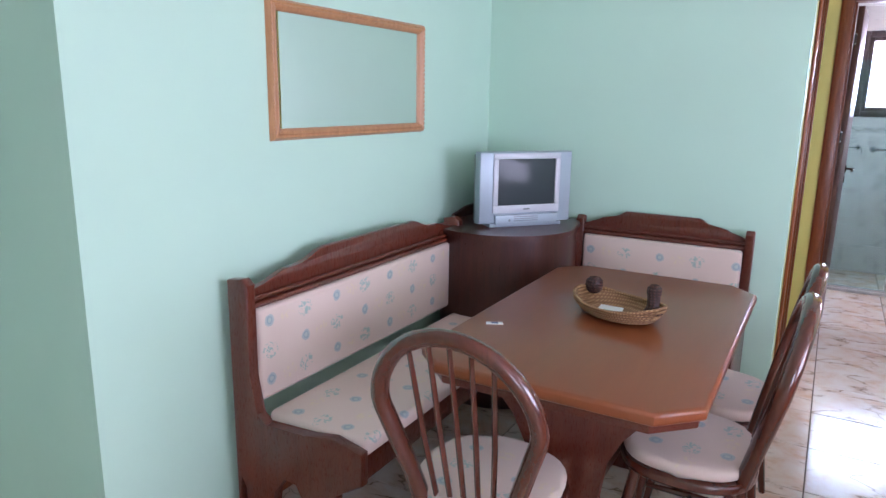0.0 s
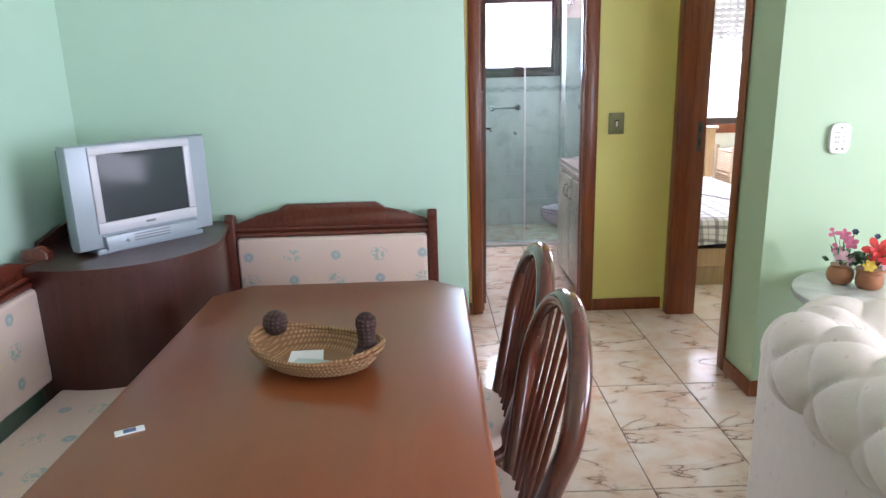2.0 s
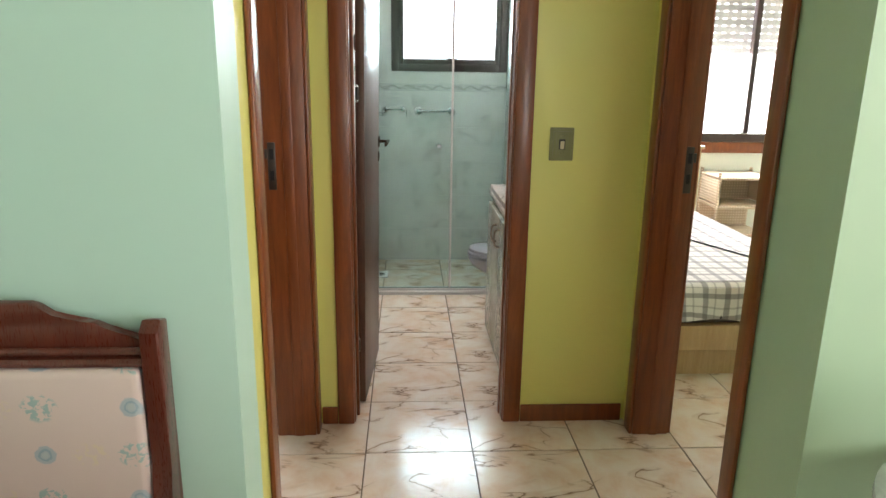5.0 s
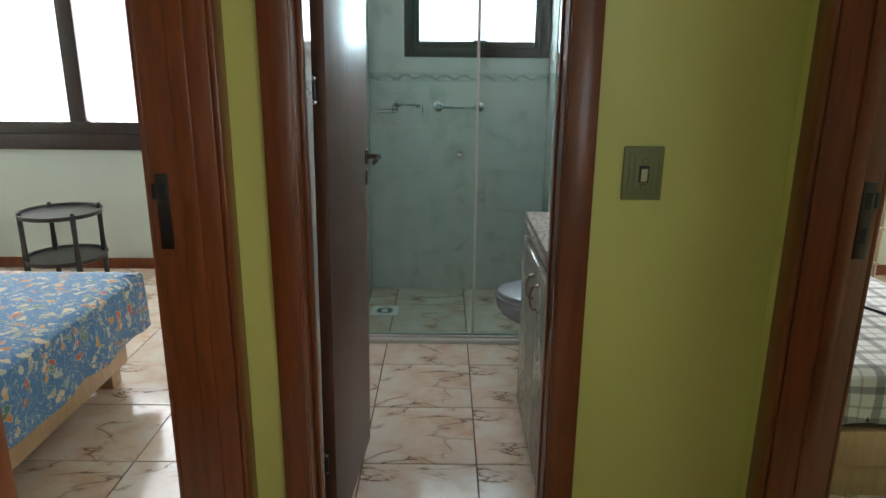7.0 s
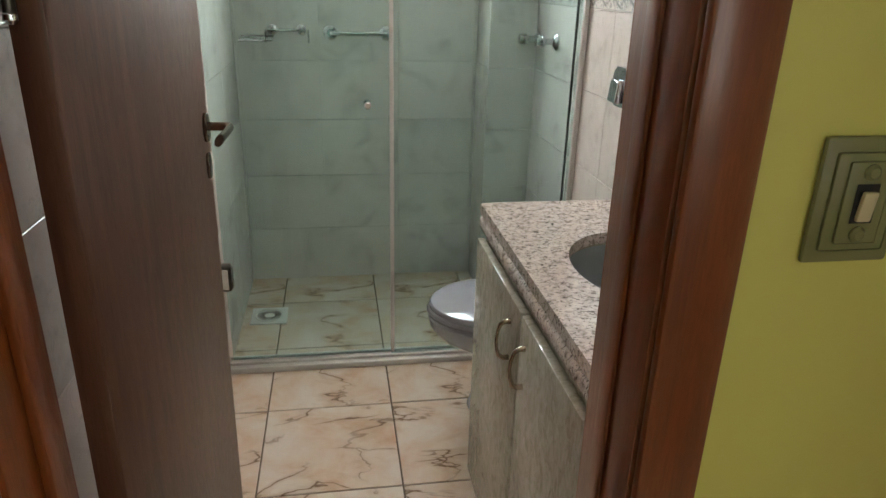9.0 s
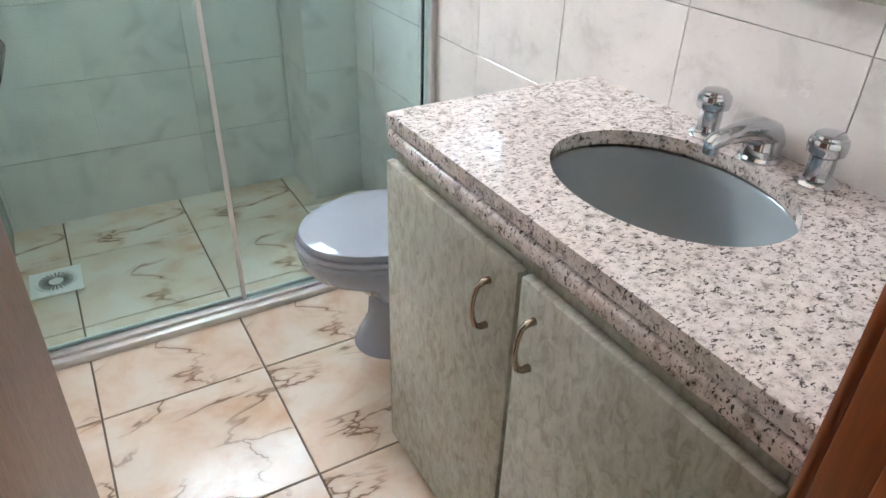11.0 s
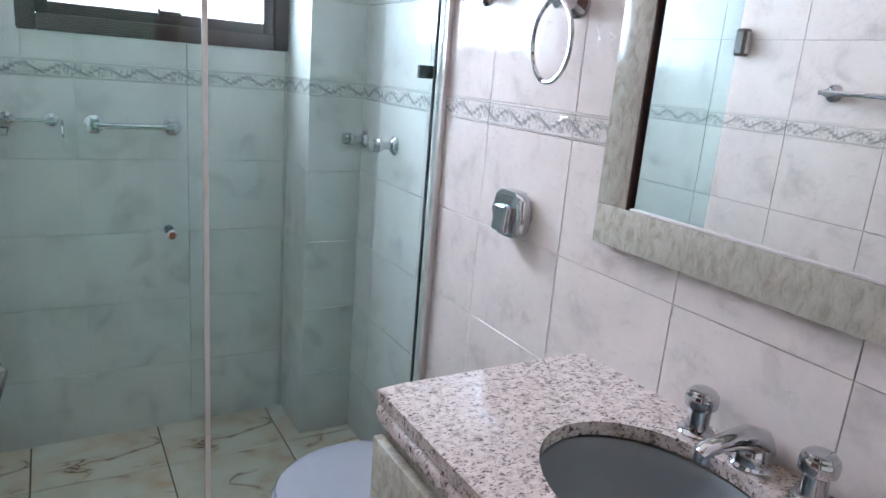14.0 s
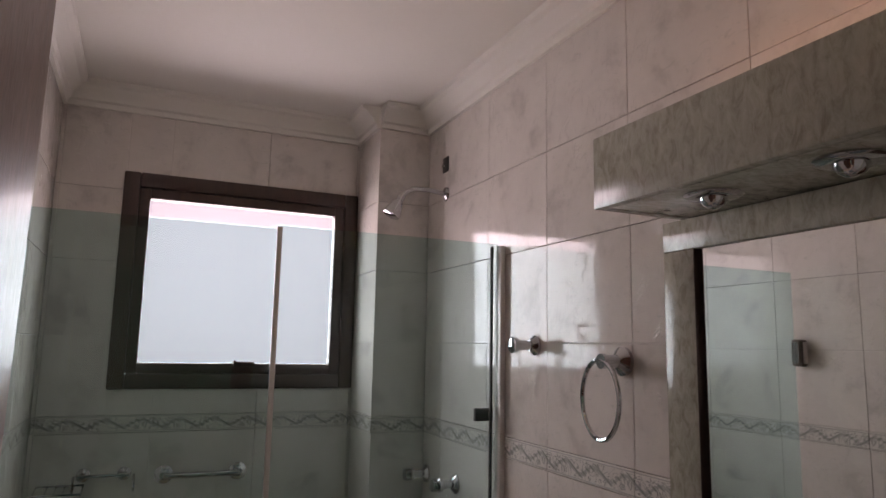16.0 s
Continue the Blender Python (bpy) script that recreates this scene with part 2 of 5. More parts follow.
def make_glass(name, tint, rough=0.0, bumpy=False):
    m = bpy.data.materials.new(name)
    m.use_nodes = True
    t = m.node_tree
    t.nodes.remove(t.nodes["Principled BSDF"])
    tr, gl, mx, lw, pw, fr = (t.nodes.new("ShaderNode" + k) for k in ("BsdfTransparent", "BsdfGlossy", "MixShader", "LayerWeight", "Math", "MapRange"))
    lw.inputs[0].default_value = 0.5
    pw.operation = "POWER"
    pw.inputs[1].default_value = 5.0
    t.links.new(lw.outputs["Facing"], pw.inputs[0])
    t.links.new(pw.outputs[0], fr.inputs[0])
    fr.inputs[3].default_value, fr.inputs[4].default_value = 0.035, 1.0
    tr.inputs[0].default_value = (*tint, 1)
    gl.inputs["Roughness"].default_value = 0.02
    t.links.new(fr.outputs[0], mx.inputs[0])
    t.links.new(gl.outputs[0], mx.inputs[2])
    src = tr.outputs[0]
    if bumpy:
        re, m2, nz, bp = (t.nodes.new("ShaderNode" + k) for k in ("BsdfTranslucent", "MixShader", "TexNoise", "Bump"))
        nz.inputs["Scale"].default_value = 160
        t.links.new(nz.outputs[0], bp.inputs["Height"])
        bp.inputs["Strength"].default_value = 0.6
        t.links.new(bp.outputs[0], re.inputs["Normal"])
        re.inputs[0].default_value = (0.84, 0.83, 0.93, 1)
        m2.inputs[0].default_value = 0.045
        t.links.new(tr.outputs[0], m2.inputs[1])
        t.links.new(re.outputs[0], m2.inputs[2])
        src = m2.outputs[0]
    t.links.new(src, mx.inputs[1])
    t.links.new(mx.outputs[0], t.nodes["Material Output"].inputs[0])
    return m


SHOWERGLASS = make_glass("green_shower_glass", (0.78, 0.91, 0.905))
PANE = make_glass("clear_pane", (0.94, 0.95, 0.95))
FROSTED = make_glass("frosted_pane", (0.90, 0.90, 0.93), bumpy=True)


def make_floral():
    m = mat("cream_floral_fabric", (0.7, 0.62, 0.5), 0.85, Sheen_Weight=0.25)
    g = G(m)
    x, y, z = g.xyz()
    v = g.math("ADD", y, z)
    wob = g.math("MULTIPLY", g.math("SUBTRACT", g.noise(60, 2), 0.5), 0.012)
    row = g.math("DIVIDE", v, 0.105)
    fl = g.math("FLOOR", row)
    u = g.math("ADD", g.math("DIVIDE", x, 0.36), g.math("MULTIPLY", fl, 0.5))
    fu = g.math("FRACT", u)
    dv = g.math("MULTIPLY", g.math("SUBTRACT", g.math("FRACT", row), 0.5), 0.105)
    def spot(c, su=1.0, sv=1.0):
        du = g.math("MULTIPLY", g.math("SUBTRACT", fu, c), 0.36 * su)
        d2 = g.math("ADD", g.math("MULTIPLY", du, du), g.math("MULTIPLY", g.math("MULTIPLY", dv, sv), g.math("MULTIPLY", dv, sv)))
        return g.math("ADD", g.math("SQRT", d2), wob)
    d = spot(0.25)
    petal = g.step(d, 0.0195, 0.0225, 1.0, 0.0)
    ring = g.step(g.math("ABSOLUTE", g.math("SUBTRACT", d, 0.0115)), 0.001, 0.0035, 1.0, 0.0)
    core = g.step(d, 0.005, 0.007, 1.0, 0.0)
    sprig = g.math("MULTIPLY", g.step(spot(0.75, 0.8, 1.0), 0.026, 0.032, 1.0, 0.0), g.step(g.noise(75, 2, 0.5, distort=0.8), 0.50, 0.56))
    buds = g.math("MULTIPLY", g.step(spot(0.5, 0.7, 1.0), 0.022, 0.03, 1.0, 0.0), g.step(g.noise(60, 2), 0.5, 0.6))
    c = g.mix(g.noise(2.5, 2), (0.63, 0.49, 0.42), (0.70, 0.565, 0.49))
    c = g.mix(g.math("MULTIPLY", buds, 0.55), c, (0.70, 0.58, 0.34))
    c = g.mix(g.math("MULTIPLY", sprig, 0.8), c, (0.25, 0.42, 0.38))
    c = g.mix(g.math("MULTIPLY", petal, 0.6), c, (0.22, 0.38, 0.43))
    c = g.mix(g.math("MULTIPLY", ring, 0.4), c, (0.10, 0.24, 0.30))
    g.base(g.mix(g.math("MULTIPLY", core, 0.6), c, (0.45, 0.50, 0.44)))
    g.bump(g.math("ADD", g.math("MULTIPLY", g.noise(420, 2), 0.12), g.noise(7, 3)), 0.3, 0.008)
    return m


FLORAL = make_floral()


def make_sofa():
    m = mat("off_white_sofa_fabric", (0.72, 0.69, 0.62), 0.85, Sheen_Weight=0.3)
    g = G(m)
    fl = g.step(g.voronoi(24, "F1", 1.0, g.mapping((1, 1, 0.55))), 0.10, 0.14, 1.0, 0.0)
    c = g.mix(g.noise(3, 3), (0.62, 0.565, 0.49), (0.70, 0.645, 0.57))
    g.base(g.mix(g.math("MULTIPLY", fl, 0.4), c, (0.36, 0.34, 0.34)))
    g.bump(g.math("ADD", g.noise(9, 4), g.math("MULTIPLY", g.noise(260, 2), 0.15)), 0.45, 0.012)
    return m


SOFA = make_sofa()


def make_plaid():
    m = mat("checked_bedcover", (0.6, 0.6, 0.6), 0.9, Sheen_Weight=0.2)
    g = G(m)
    x, y, z = g.xyz()
    def stripes(a, w=0.11):
        f = g.math("FRACT", g.math("DIVIDE", a, w))
        return g.math("MAXIMUM", g.step(g.math("ABSOLUTE", g.math("SUBTRACT", f, 0.3)), 0.11, 0.14, 1.0, 0.0),
                      g.math("MULTIPLY", g.step(g.math("ABSOLUTE", g.math("SUBTRACT", f, 0.75)), 0.03, 0.05, 1.0, 0.0), 0.6))
    sx, sy = stripes(x), stripes(g.math("ADD", y, z))
    c = g.mix(g.math("MULTIPLY", sx, 0.62), (0.70, 0.68, 0.66), (0.075, 0.075, 0.095))
    g.base(g.mix(g.math("MULTIPLY", sy, 0.62), c, (0.09, 0.08, 0.09)))
    g.bump(g.noise(7, 3), 0.4, 0.012)
    return m


def make_sealife():
    m = mat("blue_printed_bedspread", (0.1, 0.25, 0.45), 0.85, Sheen_Weight=0.2)
    g = G(m)
    warp = g.node("VectorMath", operation="ADD")
    g.put(g.co, warp.inputs[0])
    sc = g.node("VectorMath", operation="SCALE")
    g.put(g.noise(16, 3, 0.6, colour=True), sc.inputs[0])
    sc.inputs[3].default_value = 0.13
    g.put(sc.outputs[0], warp.inputs[1])
    v = warp.outputs[0]
    d = g.voronoi(21, "F1", 1.0, v)
    n = g.node("TexVoronoi", feature="F1")
    g.put(v, n.inputs["Vector"])
    n.inputs["Scale"].default_value = 21
    hue = g.ramp(g.xyz(n.outputs["Color"])[0], (0.0, (0.55, 0.10, 0.06)), (0.25, (0.70, 0.34, 0.08)), (0.45, (0.70, 0.62, 0.42)), (0.7, (0.07, 0.22, 0.16)), (0.9, (0.62, 0.60, 0.50)))
    shape = g.step(d, 0.34, 0.37, 1.0, 0.0)
    edge = g.step(g.math("ABSOLUTE", g.math("SUBTRACT", d, 0.37)), 0.015, 0.035, 1.0, 0.0)
    curl = g.step(g.math("ABSOLUTE", g.math("SUBTRACT", g.noise(17, 2, 0.5, g.co, 1.8), 0.5)), 0.008, 0.02, 0.8, 0.0)
    c = g.mix(g.noise(3), (0.055, 0.17, 0.36), (0.10, 0.26, 0.48))
    c = g.mix(curl, c, (0.46, 0.52, 0.44))
    c = g.mix(shape, c, hue)
    g.base(g.mix(edge, c, (0.66, 0.62, 0.52)))
    g.bump(g.noise(6, 3), 0.4, 0.015)
    return m


PLAID = make_plaid()
SEALIFE = make_sealife()


def make_wicker(name, a, b, scale=120):
    m = mat(name, a, 0.6)
    g = G(m)
    w = g.math("MULTIPLY", g.wave(scale / 6.3, 0.6, 1, direction="X"), g.wave(scale / 6.3, 0.6, 1, direction="Z"))
    g.base(g.mix(w, b, a))
    g.bump(w, 0.7, 0.003)
    return m


WICKER = make_wicker("straw_wicker", (0.50, 0.29, 0.13), (0.24, 0.12, 0.05), 210)
DARKWICKER = make_wicker("dark_brown_wicker", (0.10, 0.035, 0.025), (0.03, 0.012, 0.01), 200)
PALEWICKER = make_wicker("pale_wicker", (0.74, 0.64, 0.52), (0.50, 0.40, 0.29), 90)

def make_daylight():
    m = bpy.data.materials.new("bright_overcast_sky")
    m.use_nodes = True
    b = m.node_tree.nodes["Principled BSDF"]
    b.inputs["Base Color"].default_value = (0, 0, 0, 1)
    b.inputs["Specular IOR Level"].default_value = 0.0
    b.inputs["Roughness"].default_value = 1.0
    b.inputs["Emission Color"].default_value = (0.93, 0.94, 1.0, 1)
    b.inputs["Emission Strength"].default_value = 3.4
    return m


DAYLIGHT = make_daylight()

# ---------- mesh helpers ----------
def bm_box(bm, lo, hi, bevel=0.0, seg=2, m=None):
    r = bmesh.ops.create_cube(bm, size=1.0)
    vs = r["verts"]
    c = [(a + b) / 2 for a, b in zip(lo, hi)]
    s = [abs(b - a) for a, b in zip(lo, hi)]
    for v in vs:
        v.co = Vector((c[i] + v.co[i] * s[i] for i in range(3)))
    if bevel:
        es = list({e for v in vs for e in v.link_edges})
        out = bmesh.ops.bevel(bm, geom=es, offset=bevel, segments=seg, affect="EDGES", profile=0.5)
        vs = list({v for f in out["faces"] for v in f.verts} | {v for v in vs if v.is_valid})
    if m is not None:
        bmesh.ops.transform(bm, matrix=m, verts=vs)
    return vs


def box(lo, hi, bevel=0.0, seg=2, m=None):
    bm = bmesh.new()
    bm_box(bm, lo, hi, bevel, seg, m)
    return bm


def bm_lathe(bm, prof, n=24, m=None, caps=True):
    """Rings of (radius, z) about the z axis."""
    rings = []
    for r, z in prof:
        rings.append([bm.verts.new((r * math.cos(2 * math.pi * i / n), r * math.sin(2 * math.pi * i / n), z)) for i in range(n)])
    for a, b in zip(rings, rings[1:]):
        for i in range(n):
            bm.faces.new((a[i], a[(i + 1) % n], b[(i + 1) % n], b[i]))
    if caps:
        bm.faces.new(rings[0][::-1])
        bm.faces.new(rings[-1])
    if m is not None:
        bmesh.ops.transform(bm, matrix=m, verts=[v for r in rings for v in r])
    return bm


def lathe(prof, n=24, m=None, caps=True):
    return bm_lathe(bmesh.new(), prof, n, m, caps)


def bm_tube(bm, pts, rad, n=10, closed=False, flat=1.0):
    """A tube through points; rad may be a number or one per point."""
    pts = [Vector(p) for p in pts]
    k = len(pts)
    rs = rad if isinstance(rad, (list, tuple)) else [rad] * k
    rings, up = [], None
    for i, p in enumerate(pts):
        a = pts[(i - 1) % k] if closed or i else pts[0]
        b = pts[(i + 1) % k] if closed or i < k - 1 else pts[-1]
        d = (b - a).normalized()
        if up is None:
            up = d.orthogonal().normalized()
        up = (up - d * up.dot(d)).normalized()
        side = d.cross(up)
        rings.append([bm.verts.new(p + rs[i] * (up * math.cos(2 * math.pi * j / n) + side * flat * math.sin(2 * math.pi * j / n))) for j in range(n)])
    pairs = list(zip(rings, rings[1:])) + ([(rings[-1], rings[0])] if closed else [])
    for a, b in pairs:
        for j in range(n):
            bm.faces.new((a[j], a[(j + 1) % n], b[(j + 1) % n], b[j]))
    if not closed:
        bm.faces.new(rings[0][::-1])
        bm.faces.new(rings[-1])
    return bm


def tube(pts, rad, n=10, closed=False, flat=1.0):
    return bm_tube(bmesh.new(), pts, rad, n, closed, flat)


def bm_prism(bm, outline, d, bevel=0.0, m=None, seg=2):
    """An outline of (x, y) raised by d along z, with rounded edges."""
    lo = [bm.verts.new((x, y, 0)) for x, y in outline]
    hi = [bm.verts.new((x, y, d)) for x, y in outline]
    n = len(outline)
    fs = [bm.faces.new(lo[::-1]), bm.faces.new(hi)]
    for i in range(n):
        fs.append(bm.faces.new((lo[i], lo[(i + 1) % n], hi[(i + 1) % n], hi[i])))
    vs = lo + hi
    if bevel:
        es = list(set(fs[0].edges) | set(fs[1].edges))
        out = bmesh.ops.bevel(bm, geom=es, offset=bevel, segments=seg, affect="EDGES", profile=0.5)
        vs = list({v for f in out["faces"] for v in f.verts} | {v for v in vs if v.is_valid})
    if m is not None:
        bmesh.ops.transform(bm, matrix=m, verts=vs)
    return bm


def prism(outline, d, bevel=0.0, m=None, seg=2):
    return bm_prism(bmesh.new(), outline, d, bevel, m, seg)


def mesh_of(bm, name, material, smooth=True):
    bmesh.ops.recalc_face_normals(bm, faces=bm.faces)
    me = bpy.data.meshes.new(name)
    bm.to_mesh(me)
    bm.free()
    me.materials.append(material)
    if smooth:
        me.polygons.foreach_set("use_smooth", [True] * len(me.polygons))
        me.set_sharp_from_angle(angle=radians(38))
    return me


def part(name, bm, material, parent=None, label=""):
    ob = new(name, mesh_of(bm, name, material))
    if parent is not None:
        ob.parent = parent
    if label:
        ob["label"] = label
    return ob


def thing(name, label, category, m=None, group="", kind=""):
    ob = new(name)
    if m is not None:
        ob.matrix_basis = m
    return tagged(ob, label, category, group, kind)


def structure(name, bm, material, label="", category=""):
    return tagged(part(name, bm, material), label, category, kind="structure")


def span(lo, hi, n):
    return [lo + (hi - lo) * i / n for i in range(n + 1)]


X_UP = Matrix(((0, 0, 1, 0), (1, 0, 0, 0), (0, 1, 0, 0), (0, 0, 0, 1)))   # outline (y, z), depth along x
Y_UP = Matrix(((1, 0, 0, 0), (0, 0, 1, 0), (0, 1, 0, 0), (0, 0, 0, 1)))   # outline (x, z), depth along y

# ---------- structure ----------
H = 2.62
CEIL_BATH = 2.44


def wall(name, lo, hi, material, label, holes=()):
    """A wall box with rectangular holes (axis, a, b, z0, z1) cut through it, as joined boxes."""
    bm = bmesh.new()
    z0, z1 = -0.1, hi[2]
    ax = 0 if (hi[0] - lo[0]) > (hi[1] - lo[1]) else 1
    cur = lo[ax]
    def put(a, b, c, d):
        l, h = [lo[0], lo[1], c], [hi[0], hi[1], d]
        l[ax], h[ax] = a, b
        if b - a > 1e-4 and d - c > 1e-4:
            bm_box(bm, l, h)
    for a, b, c, d in sorted(holes):
        put(cur, a, z0, z1)
        put(a, b, z0, c)
        put(a, b, d, z1)
        cur = b
    put(cur, hi[ax], z0, z1)
    return structure(name, bm, material, label, "wall")


structure("floor", box((-4.0, -7.0, -0.12), (4.0, 3.6, -0.004)), GROUTF, "brown grouted floor bed under glossy marbled tiles", "floor")
structure("ceiling", box((-4.0, -7.0, H), (4.0, 3.6, H + 0.1)), WHITE, "plain white painted ceiling", "ceiling")

wall("wall_dining_end", (-2.35, -0.955, 0), (-0.615, -0.80, H), GREEN, "mint green painted wall behind the corner bench")
wall("wall_dining_side", (-2.35, -3.43, 0), (-2.20, -0.955, H), GREEN, "mint green painted wall with a framed mirror")
wall("wall_kitchen_return", (-4.0, -3.43, 0), (-2.35, -3.28, H), GREEN, "mint green painted return wall")
wall("wall_hall_left", (-0.76, -0.80, 0), (-0.615, 0.38, H), YELLOW, "yellow green hall wall with a bedroom doorway", [(-0.67, 0.155, -0.1, 2.12)])
wall("wall_hall_end", (-0.615, 0.235, 0), (0.66, 0.360, H), YELLOW, "yellow green hall wall beside the bathroom doorway", [(-0.485, 0.15, -0.1, 2.12)])
wall("wall_hall_right", (0.66, -0.962, 0), (0.80, 0.125, H), LIME, "pale lime green hall wall with a bedroom doorway", [(-0.65, 0.125, -0.1, 2.12)])
wall("wall_hall_corner", (0.66, 0.125, 0), (0.80, 0.375, H), YELLOW, "yellow green hall corner beside a bedroom doorway")
wall("wall_sofa_end", (0.80, -0.962, 0), (4.0, -0.815, H), LIME, "pale lime green painted wall behind the side table")
wall("wall_living_right", (3.5, -7.0, 0), (3.65, -0.962, H), GREEN, "mint green wall with a wide window", [(-5.1, -2.5, 0.4, 2.45)])
wall("wall_living_back", (-4.0, -6.75, 0), (3.5, -6.6, H), GREEN, "mint green wall with a window", [(1.1, 2.7, 0.6, 2.2)])
wall("wall_living_left", (-4.0, -6.6, 0), (-3.85, -3.43, H), GREEN, "plain mint green wall")
wall("wall_bath_left", (-0.72, 0.38, 0), (-0.575, 3.0, H), CREAM, "bathroom side wall behind tiles")
wall("wall_bath_right", (0.68, 0.375, 0), (0.82, 3.0, H), CREAM, "bathroom side wall behind tiles")
wall("wall_bath_end", (-0.575, 2.75, 0), (0.68, 2.9, H), CREAM, "bathroom end wall around a window", [(-0.36, 0.47, 1.41, 2.15)])
wall("wall_bedroom_left_end", (-3.7, 3.12, 0), (-0.72, 3.27, H), CREAM, "pale bedroom wall under a wide window", [(-3.4, -1.6, 0.81, 2.3)])
wall("wall_bedroom_left_side", (-3.7, -0.8, 0), (-3.55, 3.12, H), CREAM, "plain pale bedroom wall")
wall("wall_bedroom_right_end", (0.82, 3.12, 0), (3.9, 3.27, H), CREAM, "pale bedroom wall under a wide window", [(1.585, 3.425, 0.89, 2.25)])
wall("wall_bedroom_right_side", (3.75, -0.815, 0), (3.9, 3.12, H), CREAM, "plain pale bedroom wall")
structure("bath_ceiling", box((-0.575, 0.355, CEIL_BATH), (0.68, 2.75, CEIL_BATH + 0.06)), WHITE, "white bathroom ceiling", "ceiling")
structure("backdrop", box((-6.0, 4.6, -1.0), (6.0, 4.65, 5.0)), DAYLIGHT, "plain bright sky beyond the windows", "backdrop")
structure("backdrop", box((5.2, -8.0, -1.0), (5.25, 1.0, 5.0)), DAYLIGHT, "plain bright sky beyond the windows", "backdrop")

# ---------- door frames and skirtings ----------
def door_frame(name, axis, at, thick, a, b, top, label, wide=0.0):
    """Jambs through a wall plus casings on both faces. axis: the wall's normal axis; a, b: clear opening."""
    ob = thing(name, label, "door frame", kind="structure")
    j, cw, cp = 0.022, 0.07, 0.014
    def put(nm, u0, u1, w0, w1, z0, z1, bev=0.003):
        lo, hi = ((w0, u0, z0), (w1, u1, z1)) if axis == 0 else ((u0, w0, z0), (u1, w1, z1))
        part(nm, box(lo, hi, bev), TRIM, ob)
    w0, w1 = at - 0.002, at + thick + 0.002
    put("jamb", a - j, a, w0, w1, 0, top + j)
    put("jamb", b, b + j, w0, w1, 0, top + j)
    put("head_jamb", a, b, w0, w1, top, top + j)
    put("stop", a, a + 0.012, at + thick * 0.45, at + thick * 0.7, 0, top)
    put("stop", b - 0.006, b, at + thick * 0.45, at + thick * 0.7, 0, top)
    for p0, p1 in ((w0 - cp, w0), (w1, w1 + cp)):
        put("casing", a - cw, a - 0.004, p0, p1, 0, top + cw, 0.005)
        put("casing", b + 0.004, b + cw + wide, p0, p1, 0, top + cw, 0.005)
        put("head_casing", a - 0.004, b + 0.004, p0, p1, top + 0.004, top + cw, 0.005)
    return ob


door_frame("door_frame_bedroom_left", 0, -0.76, 0.145, -0.65, 0.135, 2.1, "varnished reddish wood frame of an open bedroom doorway")
door_frame("door_frame_bath", 1, 0.235, 0.125, -0.463, 0.142, 2.1, "dark varnished wood frame of the bathroom doorway", 0.005)
door_frame("door_frame_bedroom_right", 0, 0.66, 0.14, -0.63, 0.105, 2.1, "dark varnished wood frame of an open bedroom doorway")


def skirting(lo, hi):
    structure("baseboard", box(lo, hi, 0.004), TRIM, "varnished wooden baseboard along the wall", "baseboard")


SK = 0.075
skirting((-2.2, -0.969, 0), (-0.617, -0.957, SK))
skirting((-2.198, -3.43, 0), (-2.186, -0.972, SK))
skirting((-0.613, -0.967, 0), (-0.601, -0.725, SK))
skirting((0.219, 0.221, 0), (0.644, 0.233, SK))
skirting((-0.598, 0.221, 0), (-0.535, 0.233, SK))
skirting((0.646, -0.976, 0), (0.658, -0.702, SK))
skirting((0.66, -0.976, 0), (3.5, -0.964, SK))
skirting((-3.55, 3.106, 0), (-0.72, 3.118, SK))
skirting((0.82, 3.106, 0), (3.75, 3.118, SK))

# ---------- doors ----------
def lever(parent, side, x):
    """Rose, flat lever and a separate key plate on one face of a door."""
    f = side * 0.0175
    m = Matrix.Translation((x, f, 0)) @ (Y_UP if side > 0 else Y_UP @ Matrix.Diagonal((1, 1, -1, 1)))
    oval = [(math.copysign(abs(math.cos(a)) ** 0.6, math.cos(a)), math.copysign(abs(math.sin(a)) ** 0.6, math.sin(a))) for a in span(0, 2 * math.pi, 24)[:-1]]
    part("rose", prism([(0.014 * u, 1.085 + 0.026 * v) for u, v in oval], 0.007, 0.002, m), LEVERMETAL, parent)
    k = part("key_plate", prism([(0.012 * u, 1.015 + 0.024 * v) for u, v in oval], 0.005, 0.0015, m), LEVERMETAL, parent)
    part("keyhole", box((x - 0.003, f + side * 0.0045, 1.003), (x + 0.003, f + side * 0.0058, 1.022)), BLACK, k)
    part("lever", tube([(x, f, 1.087), (x, f + side * 0.034, 1.087), (x - 0.006, f + side * 0.044, 1.087), (x - 0.020, f + side * 0.048, 1.087), (x - 0.10, f + side * 0.046, 1.083)], [0.009, 0.009, 0.010, 0.011, 0.012], 10, flat=0.6), LEVERMETAL, parent, "worn bronze lever")


def door_leaf(name, m, label, width=0.59):
    ob = tagged(part(name, box((0, -0.0175, 0.008), (width, 0.0175, 2.09), 0.003), DOORWOOD), label, "door", kind="structure")
    ob.matrix_basis = m
    lever(ob, 1, width - 0.03)
    lever(ob, -1, width - 0.03)
    at = Matrix.Translation((-0.010, 0.008, 0))
    for z in (0.28, 1.325, 1.90):
        h = part("hinge", lathe([(0.006, z - 0.024), (0.006, z + 0.024)], 10, at), STEEL, ob)
        for e in (-0.028, 0.028):
            part("hinge_tip", lathe([(0.004, z + e - 0.006), (0.0075, z + e - 0.002), (0.0075, z + e + 0.003), (0.003, z + e + 0.007)], 10, at), CHROME, h)
    return ob


